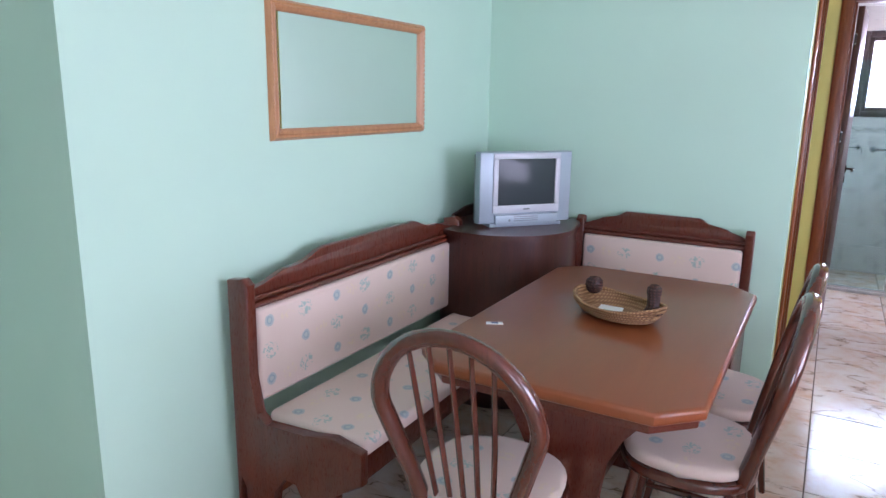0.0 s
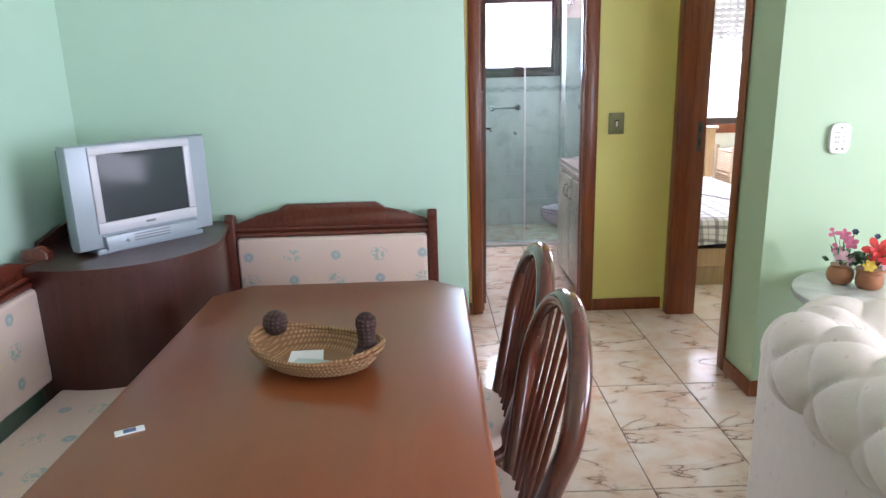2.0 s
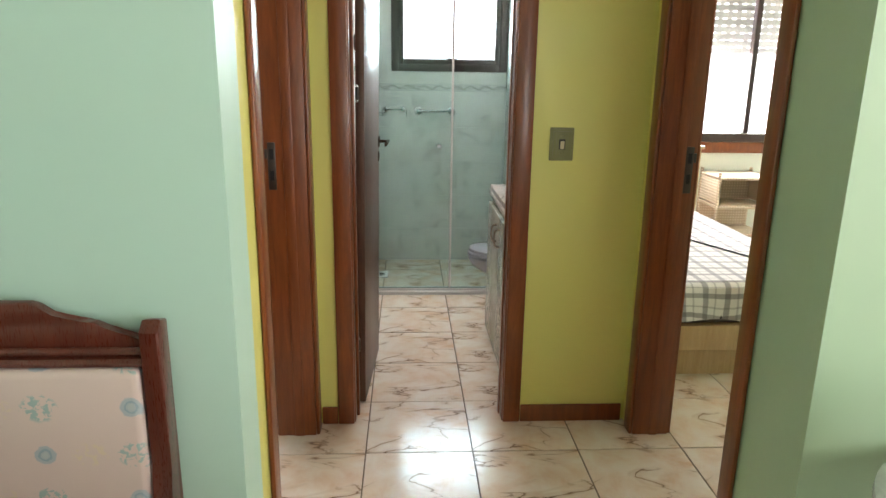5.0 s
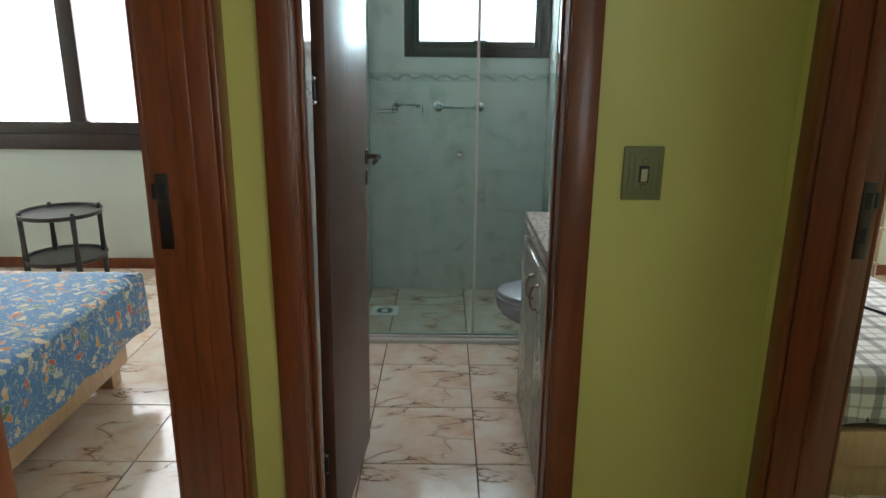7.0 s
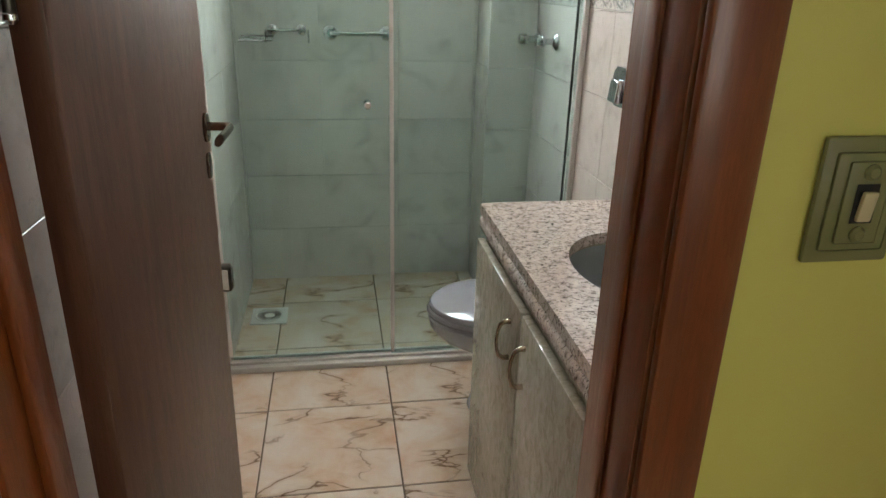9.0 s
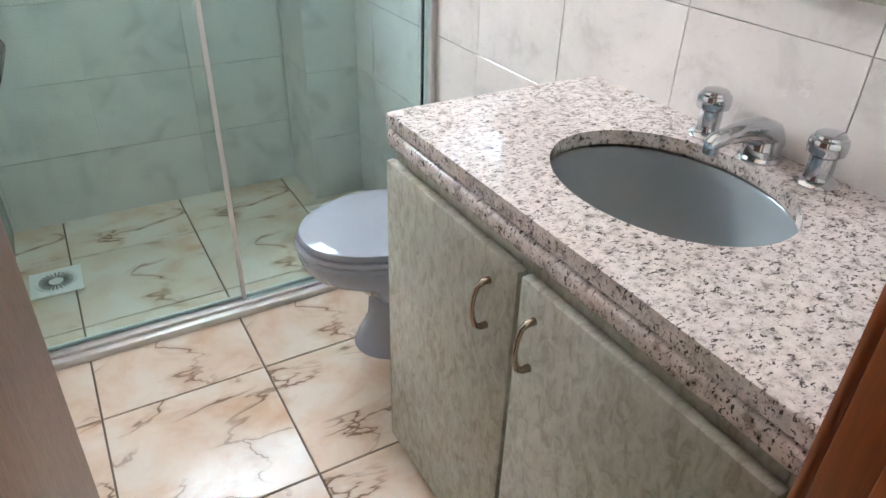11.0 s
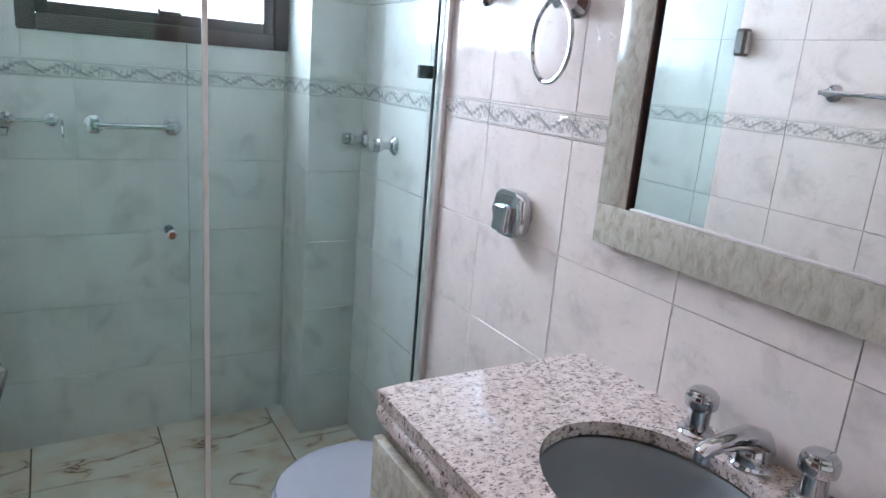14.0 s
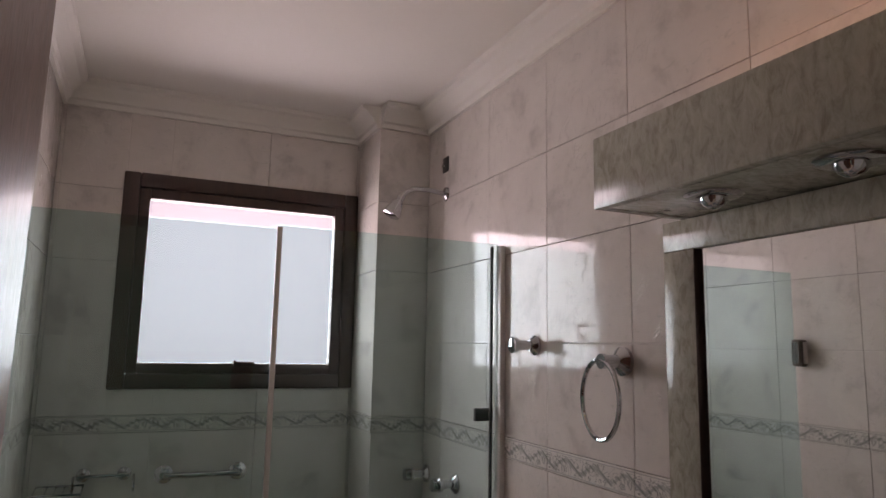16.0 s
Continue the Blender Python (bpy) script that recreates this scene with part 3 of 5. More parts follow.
door_leaf("door_bath", pose(-0.450, 0.400, 0, 0.6, 0, 86.6), "dark brown wooden bathroom door standing open", 0.58)
door_leaf("door_bedroom_left", pose(-0.79, -0.66, 0, 0, 0, 176), "dark wooden bedroom door opened against the wall", 0.77)
door_leaf("door_bedroom_right", pose(0.83, -0.64, 0, 0, 0, -5), "dark wooden bedroom door standing open", 0.72)

# ---------- windows ----------
def window(name, x0, x1, z0, z1, y, depth, frame_w, panes, pane_mat, label, m=None, sash=0.0):
    ob = thing(name, label, "window", m, kind="structure")
    def fr(nm, a, b, c, d, y0=y, y1=y + depth, bev=0.006):
        part(nm, box((a, y0, c), (b, y1, d), bev), WINBROWN, ob)
    fr("frame_stile", x0, x0 + frame_w, z0, z1)
    fr("frame_stile", x1 - frame_w, x1, z0, z1)
    fr("frame_rail", x0 + frame_w, x1 - frame_w, z0, z0 + frame_w)
    fr("frame_rail", x0 + frame_w, x1 - frame_w, z1 - frame_w, z1)
    xs = span(x0 + frame_w, x1 - frame_w, panes)
    for i, (a, b) in enumerate(zip(xs, xs[1:])):
        if i:
            fr("mullion", a - 0.022 - sash * 0.4, a + 0.022 + sash * 0.4, z0 + frame_w, z1 - frame_w, y + 0.02, y + depth - 0.01)
        p = part("pane", box((a, y + depth * 0.55, z0 + frame_w), (b, y + depth * 0.55 + 0.004, z1 - frame_w)), pane_mat, ob)
        p.visible_shadow = False
    if sash:
        a, b, c, d = x0 + frame_w, x1 - frame_w, z0 + frame_w, z1 - frame_w
        for nm, p0, p1, q0, q1 in (("sash_stile", a, a + sash, c, d), ("sash_stile", b - sash, b, c, d), ("sash_rail", a + sash, b - sash, c, c + sash), ("sash_rail", a + sash, b - sash, d - sash, d)):
            fr(nm, p0, p1, q0, q1, y + 0.012, y + depth - 0.004, 0.004)
        mid = (a + b) / 2
    if sash and panes == 1:
        fr("latch", mid - 0.02, mid + 0.055, c + sash - 0.012, c + sash + 0.007, y + 0.002, y + 0.0115, 0.003)
        fr("latch_lever", mid - 0.02, mid - 0.012, c + sash - 0.014, c + sash + 0.012, y - 0.010, y + 0.0015, 0.002)
    return ob


window("window_bath", -0.362, 0.472, 1.41, 2.15, 2.728, 0.06, 0.052, 1, FROSTED, "dark brown framed bathroom window with frosted pane", sash=0.036)
window("window_bedroom_left", -3.4, -1.6, 0.81, 2.3, 3.1, 0.09, 0.10, 2, PANE, "dark framed sliding bedroom window in bright daylight", sash=0.08)
window("window_bedroom_right", 1.585, 3.425, 0.89, 2.25, 3.1, 0.09, 0.07, 2, PANE, "dark framed sliding bedroom window in bright daylight")
window("window_living", -1.3, 1.3, 0.4, 2.45, -0.07, 0.09, 0.06, 3, PANE, "wide dark framed living room window", pose(3.55, -3.8, 0, 0, 0, -90))
window("window_back", 1.1, 2.7, 0.6, 2.2, -6.72, 0.09, 0.06, 2, PANE, "dark framed living room window")

# ---------- dining corner ----------
def octagon(x0, x1, y0, y1, c):
    return [(x0 + c, y0), (x1 - c, y0), (x1, y0 + c), (x1, y1 - c), (x1 - c, y1), (x0 + c, y1), (x0, y1 - c), (x0, y0 + c)]


def dining_table():
    ob = thing("dining_table", "reddish brown wooden dining table with cut corners", "table", pose(-1.078, -2.228, 0))
    t = prism(octagon(-0.415, 0.415, -0.69, 0.69, 0.105), 0.038, 0.012, Matrix.Translation((0, 0, 0.745)), 3)
    part("tabletop", t, TABLETOP, ob)
    part("edge_band", prism(octagon(-0.395, 0.395, -0.67, 0.67, 0.1), 0.03, 0.006, Matrix.Translation((0, 0, 0.715))), CHERRY_H, ob)
    half = [(0.30, 0.0), (0.30, 0.05), (0.22, 0.10), (0.13, 0.20), (0.105, 0.33), (0.12, 0.45), (0.17, 0.55), (0.25, 0.63), (0.28, 0.715)]
    out = half + [(-x, z) for x, z in half[::-1]]
    for y in (-0.42, 0.38):
        part("pedestal_panel", prism(out, 0.035, 0.006, Matrix.Translation((0, y, 0)) @ Y_UP), CHERRY, ob)
    part("stretcher", box((-0.02, -0.39, 0.16), (0.02, 0.39, 0.28), 0.004), CHERRY_H, ob)


dining_table()


def crest(w, h0=0.0):
    """Scalloped crest outline from x=0 to w: (x, z) along the top, from right to left."""
    k = [(0.0, 0.0), (0.03, 0.002), (0.06, 0.010), (0.09, 0.024), (0.115, 0.036), (0.13, 0.0365), (0.16, 0.036), (0.19, 0.041), (0.22, 0.053), (0.25, 0.070), (0.27, 0.078)]
    left = [(x * w, z) for x, z in k]
    return left + [(w - x, z) for x, z in left[::-1]]


def bench(name, w, m, label, depth=0.47, off=0.0, rise=0.0):
    """A settle: x along its length, back at y=0, seat towards -y."""
    ob = thing(name, label, "bench", m)
    side = [(0.0, 0.02), (0.0, 0.915), (-0.035, 0.925), (-0.06, 0.905), (-0.055, 0.60), (-0.075, 0.47), (-0.14, 0.44), (-0.32, 0.455),
            (-0.43, 0.475), (-depth, 0.45), (-depth, 0.34), (-0.43, 0.28), (-0.42, 0.10), (-0.44, 0.0), (-0.34, 0.0), (-0.315, 0.20), (-0.275, 0.27),
            (-0.22, 0.275), (-0.17, 0.21), (-0.15, 0.0), (-0.05, 0.0), (-0.05, 0.18), (-0.02, 0.24)]
    side = [(y - (off if -0.10 < y < 0 and z > 0.3 else 0.0), z + (rise if z > 0.9 else -0.022 if z > 0.6 else 0)) for y, z in side]
    for x in (0.0, w - 0.04):
        part("side_panel", prism(side, 0.04, 0.006, Matrix.Translation((x, 0, 0)) @ X_UP), CHERRY, ob)
    c = crest(w - 0.08)
    out = [(0, -0.10)] + c + [(w - 0.08, -0.10)]
    part("crest_rail", prism(out, 0.024, 0.005, Matrix.Translation((0.04, -0.034 - off, 0.882 + rise)) @ Y_UP), CHERRY, ob)
    part("moulding", tube([(0.04, -0.042 - off, 0.838), (w - 0.04, -0.042 - off, 0.838)], 0.012, 8), CHERRY, ob)
    part("moulding", tube([(0.04, -0.044 - off, 0.862), (w - 0.04, -0.044 - off, 0.862)], 0.008, 8), CHERRY, ob)
    part("back_board", box((0.04, -0.022 - off, 0.50), (w - 0.04, -0.010 - off, 0.82), 0.002), CHERRY, ob)
    part("back_cushion", box((0.045, -0.066 - off, 0.50), (w - 0.045, -0.024 - off, 0.826), 0.016, 3), FLORAL, ob, "cream floral padded backrest")
    part("front_rail", box((0.04, -depth + 0.02, 0.33), (w - 0.04, -depth + 0.045, 0.425), 0.004), CHERRY, ob)
    part("seat_board", box((0.04, -depth + 0.03, 0.395), (w - 0.04, -0.06, 0.415), 0.003), CHERRY, ob)
    part("seat_cushion", box((0.045, -depth + 0.005, 0.416), (w - 0.045, -0.085 - off, 0.475), 0.022, 3), FLORAL, ob, "cream floral seat cushion")
    return ob


bench("corner_bench", 1.475, pose(-2.15, -2.975, 0, 0, 0, 90), "reddish wooden bench with cream floral cushions against the wall", 0.54, 0.03, 0.012)
bench("short_bench", 0.875, pose(-1.62, -0.975, 0, 0, 0, 0), "short reddish wooden bench with cream floral backrest")


def corner_unit():
    ob = thing("corner_cabinet", "reddish wooden corner cabinet with curved front, its wood colour darkened for shade", "cabinet", pose(-2.185, -0.972, 0))
    arc = [(0.265 + 0.38 * math.cos(a), -0.338 + 0.38 * math.sin(a)) for a in span(radians(-118), radians(-2), 16)]
    out = [(0.0, 0.0), (0.0, -0.54), (0.03, -0.60)] + arc + [(0.60, -0.10), (0.56, 0.0)]
    part("body", prism([(x * 0.97, y * 0.97) for x, y in out], 0.86, 0.003, Matrix.Translation((0.003, -0.003, 0.01))), SHADED_CHERRY, ob)
    part("top", prism(out, 0.028, 0.009, Matrix.Translation((0, 0, 0.866)), 3), SHADED_CHERRY, ob)
    up = [(0.0, 0.0), (0.42, 0.0), (0.40, 0.030), (0.33, 0.035), (0.27, 0.055), (0.16, 0.06), (0.0, 0.08)]
    part("back_gallery", prism(up, 0.018, 0.004, Matrix.Translation((0, -0.02, 0.894)) @ Y_UP), SHADED_CHERRY, ob)
    part("back_gallery", prism([(-x, z) for x, z in up], 0.018, 0.004, Matrix.Translation((0.002, -0.02, 0.894)) @ X_UP), SHADED_CHERRY, ob)


corner_unit()


def windsor_chair():
    """Bow-backed chair; the sitter looks along +y, the back is at -y."""
    ob = thing("dining_chair", "dark glossy wooden bow-back dining chair with floral seat", "chair", group="chairs round the table")
    seat = [(0.215 * math.copysign(abs(math.cos(a)) ** 0.72, math.cos(a)), 0.205 * math.copysign(abs(math.sin(a)) ** 0.72, math.sin(a))) for a in span(0, 2 * math.pi, 32)[:-1]]
    part("seat", prism(seat, 0.032, 0.01, Matrix.Translation((0, 0, 0.408)), 3), CHAIRWOOD, ob)
    cush = bmesh.new()
    bm_prism(cush, [(x * 0.95, y * 0.95) for x, y in seat], 0.045, 0.02, Matrix.Translation((0, 0.004, 0.44)), 4)
    part("seat_cushion", cush, FLORAL, ob, "cream floral seat cushion")
    def back(u, h):
        return (u, -0.165 - 0.12 * (h / 0.54) , 0.43 + h)
    bow, rad = [], []
    for a in span(radians(-28), radians(208), 44):
        u = 0.221 * math.cos(a)
        h = 0.315 + 0.225 * math.sin(a) if math.sin(a) > 0 else 0.315 + 0.50 * math.sin(a)
        u = u if math.sin(a) > 0 else math.copysign(0.221 - 0.079 * (-math.sin(a) / 0.47) ** 1.0, u)
        bow.append(back(u, h))
        rad.append(0.0175)
    bow = [back(0.125, -0.005), back(0.142, 0.07)] + bow[1:-1] + [back(-0.142, 0.07), back(-0.125, -0.005)]
    part("bow", tube(bow, 0.023, 12, flat=1.1), CHAIRWOOD, ob)
    for u in (-0.092, -0.046, 0.0, 0.046, 0.092):
        top = 0.535 - 0.225 * (1 - math.sqrt(max(0, 1 - (u * 1.25 / 0.213) ** 2)))
        part("spindle", tube([back(u * 0.85, -0.005), back(u * 1.1, top * 0.5), back(u * 1.25, top)], [0.008, 0.0085, 0.0065], 8, flat=0.8), CHAIRWOOD, ob)
    for sx in (-1, 1):
        for sy in (-1, 1):
            p = [(sx * 0.145, sy * 0.135, 0.41), (sx * 0.16, sy * 0.155, 0.27), (sx * 0.175, sy * 0.172, 0.13), (sx * 0.19, sy * 0.19, 0.0)]
            part("leg", tube(p, [0.017, 0.021, 0.017, 0.012], 10), CHAIRWOOD, ob)
        part("stretcher", tube([(sx * 0.172, -0.168, 0.17), (sx * 0.175, 0, 0.17), (sx * 0.172, 0.168, 0.17)], [0.008, 0.013, 0.008], 8), CHAIRWOOD, ob)
    part("cross_stretcher", tube([(-0.172, 0, 0.17), (0, 0, 0.17), (0.172, 0, 0.17)], [0.008, 0.013, 0.008], 8), CHAIRWOOD, ob)
    return ob


chair = windsor_chair()
chair.matrix_basis = pose(-1.21, -2.89, 0, 0, 0, 2)
copy_thing(chair, pose(-0.755, -2.37, 0, 0, 0, 92))
copy_thing(chair, pose(-0.745, -1.92, 0, 0, 0, 90))

# ---------- things on and round the dining table ----------
def crt_screen():
    m = mat("dark_tv_screen", (0.045, 0.058, 0.062), 0.16, Specular_IOR_Level=0.22)
    return m


SILVER = mat("silver_plastic", (0.33, 0.40, 0.45), 0.35, 0.15)
SILVER_L = mat("pale_silver_plastic", (0.52, 0.54, 0.58), 0.4, 0.05)
SILVER_D = mat("grey_plastic", (0.16, 0.19, 0.19), 0.5)
SCREEN = crt_screen()


def television():
    """Front faces -y; stands on z = 0."""
    ob = thing("television", "silver tube television standing on the corner cabinet", "television", pose(-1.785, -1.345, 0.894, 0, 0, 50))
    part("front_frame", prism([(-0.255, 0.018), (0.255, 0.018), (0.255, 0.372), (-0.255, 0.372)], 0.07, 0.012, Matrix.Translation((0, 0, 0)) @ Y_UP), SILVER, ob)
    for lo, hi in (((-0.185, 0.07), (0.185, 0.108)), ((-0.185, 0.338), (0.185, 0.366)), ((-0.185, 0.108), (-0.158, 0.338)), ((0.158, 0.108), (0.185, 0.338))):
        part("bezel", box((lo[0], -0.008, lo[1]), (hi[0], 0.004, hi[1]), 0.003), SILVER_L, ob)
    bm = bmesh.new()
    n = 14
    g = [[bm.verts.new((-0.16 + 0.32 * i / n, -0.001 - 0.010 * (1 - (2 * i / n - 1) ** 2) * (1 - (2 * j / n - 1) ** 2) ** 0.7, 0.107 + 0.232 * j / n)) for i in range(n + 1)] for j in range(n + 1)]
    for j in range(n):
        for i in range(n):
            bm.faces.new((g[j][i], g[j][i + 1], g[j + 1][i + 1], g[j + 1][i]))
    part("screen", bm, SCREEN, ob, "dark curved glass screen")
    part("rear_housing", prism([(-0.235, 0.02), (0.235, 0.02), (0.235, 0.355), (-0.235, 0.355)], 0.06, 0.01, Matrix.Translation((0, 0.07, 0)) @ Y_UP), SILVER_D, ob)
    bm = bmesh.new()
    loops = [(0.215, 0.03, 0.34, 0.13), (0.20, 0.04, 0.31, 0.20), (0.15, 0.06, 0.27, 0.30), (0.11, 0.07, 0.24, 0.36)]
    rs = [[bm.verts.new(p) for p in ((-w, y, a), (w, y, a), (w, y, b), (-w, y, b))] for w, a, b, y in loops]
    for p, q in zip(rs, rs[1:]):
        for i in range(4):
            bm.faces.new((p[i], p[(i + 1) % 4], q[(i + 1) % 4], q[i]))
    bm.faces.new(rs[0][::-1])
    bm.faces.new(rs[-1])
    part("tube_housing", bm, SILVER_D, ob)
    part("control_panel", prism([(-0.17, 0.0), (0.17, 0.0), (0.175, 0.05), (-0.175, 0.05)], 0.03, 0.008, Matrix.Translation((0, -0.022, 0.012)) @ Y_UP), SILVER, ob)
    for z in (0.030, 0.040, 0.050):
        part("button_slot", box((-0.075, -0.0235, z), (0.06, -0.0215, z + 0.004)), SILVER_D, ob)
    part("button", lathe([(0.006, 0), (0.006, 0.004)], 10, pose(-0.10, -0.022, 0.036, 90)), SILVER_D, ob)
    part("foot", box((-0.20, -0.01, 0.0), (0.20, 0.12, 0.019), 0.004), SILVER, ob)
    part("badge", box((-0.018, -0.0095, 0.084), (0.018, -0.0078, 0.092), 0.001), SILVER_D, ob)


television()


def basket():
    ob = thing("wicker_basket", "oval straw basket with two dark wicker knobs", "basket", pose(-1.058, -2.215, 0.783, 0, 0, -22))
    a, b = 0.175, 0.115
    def ring(k, z, n=56, tilt=1.0):
        return [(a * k * math.cos(t), b * k * math.sin(t), z + 0.012 * math.cos(2 * t) * tilt) for t in span(0, 2 * math.pi, n)[:-1]]
    bm = bmesh.new()
    prof = [(0.55, 0.004, 0), (0.72, 0.010, 0.1), (0.86, 0.026, 0.5), (0.96, 0.046, 0.9), (1.0, 0.056, 1), (0.97, 0.056, 1), (0.93, 0.046, 0.9), (0.82, 0.028, 0.5), (0.66, 0.014, 0.1), (0.5, 0.010, 0)]
    rs = [[bm.verts.new(p) for p in ring(k, z, 56, t)] for k, z, t in prof]
    for p, q in zip(rs, rs[1:]):
        for i in range(56):
            bm.faces.new((p[i], p[(i + 1) % 56], q[(i + 1) % 56], q[i]))
    bm.faces.new(rs[0][::-1])
    bm.faces.new(rs[-1])
    part("bowl", bm, WICKER, ob)
    for k, z, t in ((0.78, 0.016, 0.2), (0.86, 0.027, 0.5), (0.92, 0.037, 0.7), (0.97, 0.048, 0.9)):
        n = 80
        bm = tube([(x * (1.015 + 0.012 * (i % 2)), y * (1.015 + 0.012 * (i % 2)), zz) for i, (x, y, zz) in enumerate(ring(k, z, n, t))], 0.0042, 6, True)
        part("weave", bm, WICKER, ob)
    part("rim", tube(ring(0.99, 0.059), 0.0065, 8, True), WICKER, ob)
    part("knob", lathe([(0.018, 0), (0.028, 0.01), (0.033, 0.028), (0.030, 0.045), (0.018, 0.056), (0.005, 0.06)], 18, pose(-0.145, 0.045, 0.048)), DARKWICKER, ob, "dark brown woven knob")
    part("knob", lathe([(0.034, 0), (0.026, 0.012), (0.021, 0.025), (0.021, 0.055), (0.025, 0.070), (0.024, 0.085), (0.014, 0.096), (0.004, 0.099)], 18, pose(0.14, 0.0, 0.050)), DARKWICKER, ob, "tall dark brown woven knob")


basket()
PAPER = mat("white_paper", (0.78, 0.80, 0.80), 0.8)
LEAFPAPER = mat("pale_green_note", (0.45, 0.55, 0.50), 0.7)
BLUEINK = mat("blue_ink", (0.10, 0.14, 0.28), 0.6)


def papers():
    tagged(part("folded_note", prism([(-0.045, -0.03), (0.04, -0.034), (0.048, 0.03), (-0.03, 0.034)], 0.002, 0, pose(-1.085, -2.225, 0.806, 6, 4, 15)), PAPER), "small folded white note lying in the basket", "paper")
    tagged(part("leaflet", prism([(-0.05, -0.02), (0.0, -0.03), (0.055, -0.022), (0.05, 0.012), (0.0, 0.02), (-0.045, 0.02)], 0.004, 0.001, pose(-1.055, -2.268, 0.809, -6, 3, -6)), LEAFPAPER), "crumpled pale green leaflet in the basket", "paper")
    c = thing("small_card", "small white and blue card on the table", "card", pose(-1.39, -2.515, 0.7835, 0, 0, 28))
    part("card", box((-0.028, -0.011, 0), (0.028, 0.011, 0.002)), PAPER, c)
    part("print", box((-0.012, -0.008, 0.002), (0.012, 0.008, 0.0026)), BLUEINK, c)


papers()


def framed_mirror():
    ob = thing("framed_mirror", "rectangular wall mirror in a carved light wood frame", "mirror")
    y0, y1, z0, z1, w = -2.70, -1.685, 1.362, 1.848, 0.043
    prof = [(0, 0), (0.005, 0.016), (0.012, 0.022), (0.018, 0.018), (0.025, 0.024), (0.034, 0.020), (0.039, 0.012), (w, 0.006), (w, 0)]
    corners = [(y0, z0, 1, 1), (y1, z0, -1, 1), (y1, z1, -1, -1), (y0, z1, 1, -1)]
    for i in range(4):
        bm = bmesh.new()
        loops = []
        for cy, cz, sy, sz in (corners[i], corners[(i + 1) % 4]):
            loops.append([bm.verts.new((-2.199 + h, cy + sy * d, cz + sz * d)) for d, h in prof])
        p, q = loops
        for k in range(len(prof)):
            j = (k + 1) % len(prof)
            bm.faces.new((p[k], p[j], q[j], q[k]))
        bm.faces.new(p[::-1])
        bm.faces.new(q)
        part("frame_rail", bm, FRAMEWOOD, ob)
    for y in (y0 + 0.010, y1 - 0.010):
        for z in span(z0 + 0.02, z1 - 0.02, 22):
            part("carved_bead", box((-2.182, y - 0.005, z - 0.007), (-2.176, y + 0.005, z + 0.007), 0.002, 1), FRAMEWOOD, ob)
    part("glass", box((-2.197, y0 + w - 0.004, z0 + w - 0.004), (-2.193, y1 - w + 0.004, z1 - w + 0.004)), MIRROR, ob)


framed_mirror()
OLIVE = mat("olive_plastic", (0.23, 0.235, 0.105), 0.4)
OLIVE_D = mat("dark_olive_plastic", (0.20, 0.20, 0.11), 0.45)
ROCKER = mat("ivory_rocker", (0.66, 0.58, 0.38), 0.35)


def light_switch():
    ob = thing("light_switch", "olive green light switch plate with ivory rocker", "light switch", pose(0.329, 0.2345, 1.153))
    part("plate", box((-0.046, -0.008, -0.062), (0.046, 0, 0.062), 0.004), OLIVE, ob)
    part("raised_panel", box((-0.034, -0.0115, -0.048), (0.034, -0.0085, 0.048), 0.003), OLIVE, ob)
    part("inner_panel", box((-0.022, -0.0145, -0.040), (0.022, -0.012, 0.040), 0.002), OLIVE, ob)
    part("well", box((-0.0115, -0.0155, -0.019), (0.0115, -0.0148, 0.019)), BLACK, ob)
    part("rocker", box((-0.0075, -0.021, -0.015), (0.0075, -0.0157, 0.015), 0.002, 2, pose(0, 0, 0, 6)), ROCKER, ob)
    for z in (-0.030, 0.030):
        part("screw_cap", lathe([(0.008, 0), (0.008, 0.002), (0.005, 0.0045)], 14, pose(0, -0.0146, z, 90)), OLIVE, ob)


light_switch()


KEYGREY = mat("pale_grey_keys", (0.42, 0.43, 0.42), 0.5)


def remote_panel():
    ob = thing("remote_control", "white remote control in a holder on the wall", "remote control", pose(0.93, -0.963, 1.16))
    out = [(0.042 * math.copysign(abs(math.cos(a)) ** 0.4, math.cos(a)), 0.062 * math.copysign(abs(math.sin(a)) ** 0.4, math.sin(a))) for a in span(0, 2 * math.pi, 32)[:-1]]
    part("body", prism(out, 0.018, 0.005, Matrix.Translation((0, -0.018, 0)) @ Y_UP), WHITEPL, ob)
    for z in (0.026, 0.006, -0.014):
        for x in (-0.020, -0.008):
            part("button", box((x - 0.0045, -0.0196, z - 0.004), (x + 0.0045, -0.0178, z + 0.004), 0.0008), KEYGREY, ob)
        part("label_bar", box((0.006, -0.0186, z + 0.001), (0.024, -0.0178, z + 0.0028)), SILVER_D, ob)
        part("label_bar", box((0.010, -0.0186, z - 0.0035), (0.020, -0.0178, z - 0.0022)), SILVER_D, ob)
    part("button", lathe([(0.004, 0), (0.004, 0.002)], 10, pose(0.0, -0.018, 0.045, 90)), SILVER_D, ob)
    part("button", lathe([(0.005, 0), (0.005, 0.002)], 10, pose(-0.012, -0.018, -0.042, 90)), SILVER_D, ob)
    part("button", lathe([(0.005, 0), (0.005, 0.002)], 10, pose(0.012, -0.018, -0.042, 90)), SILVER_D, ob)


remote_panel()


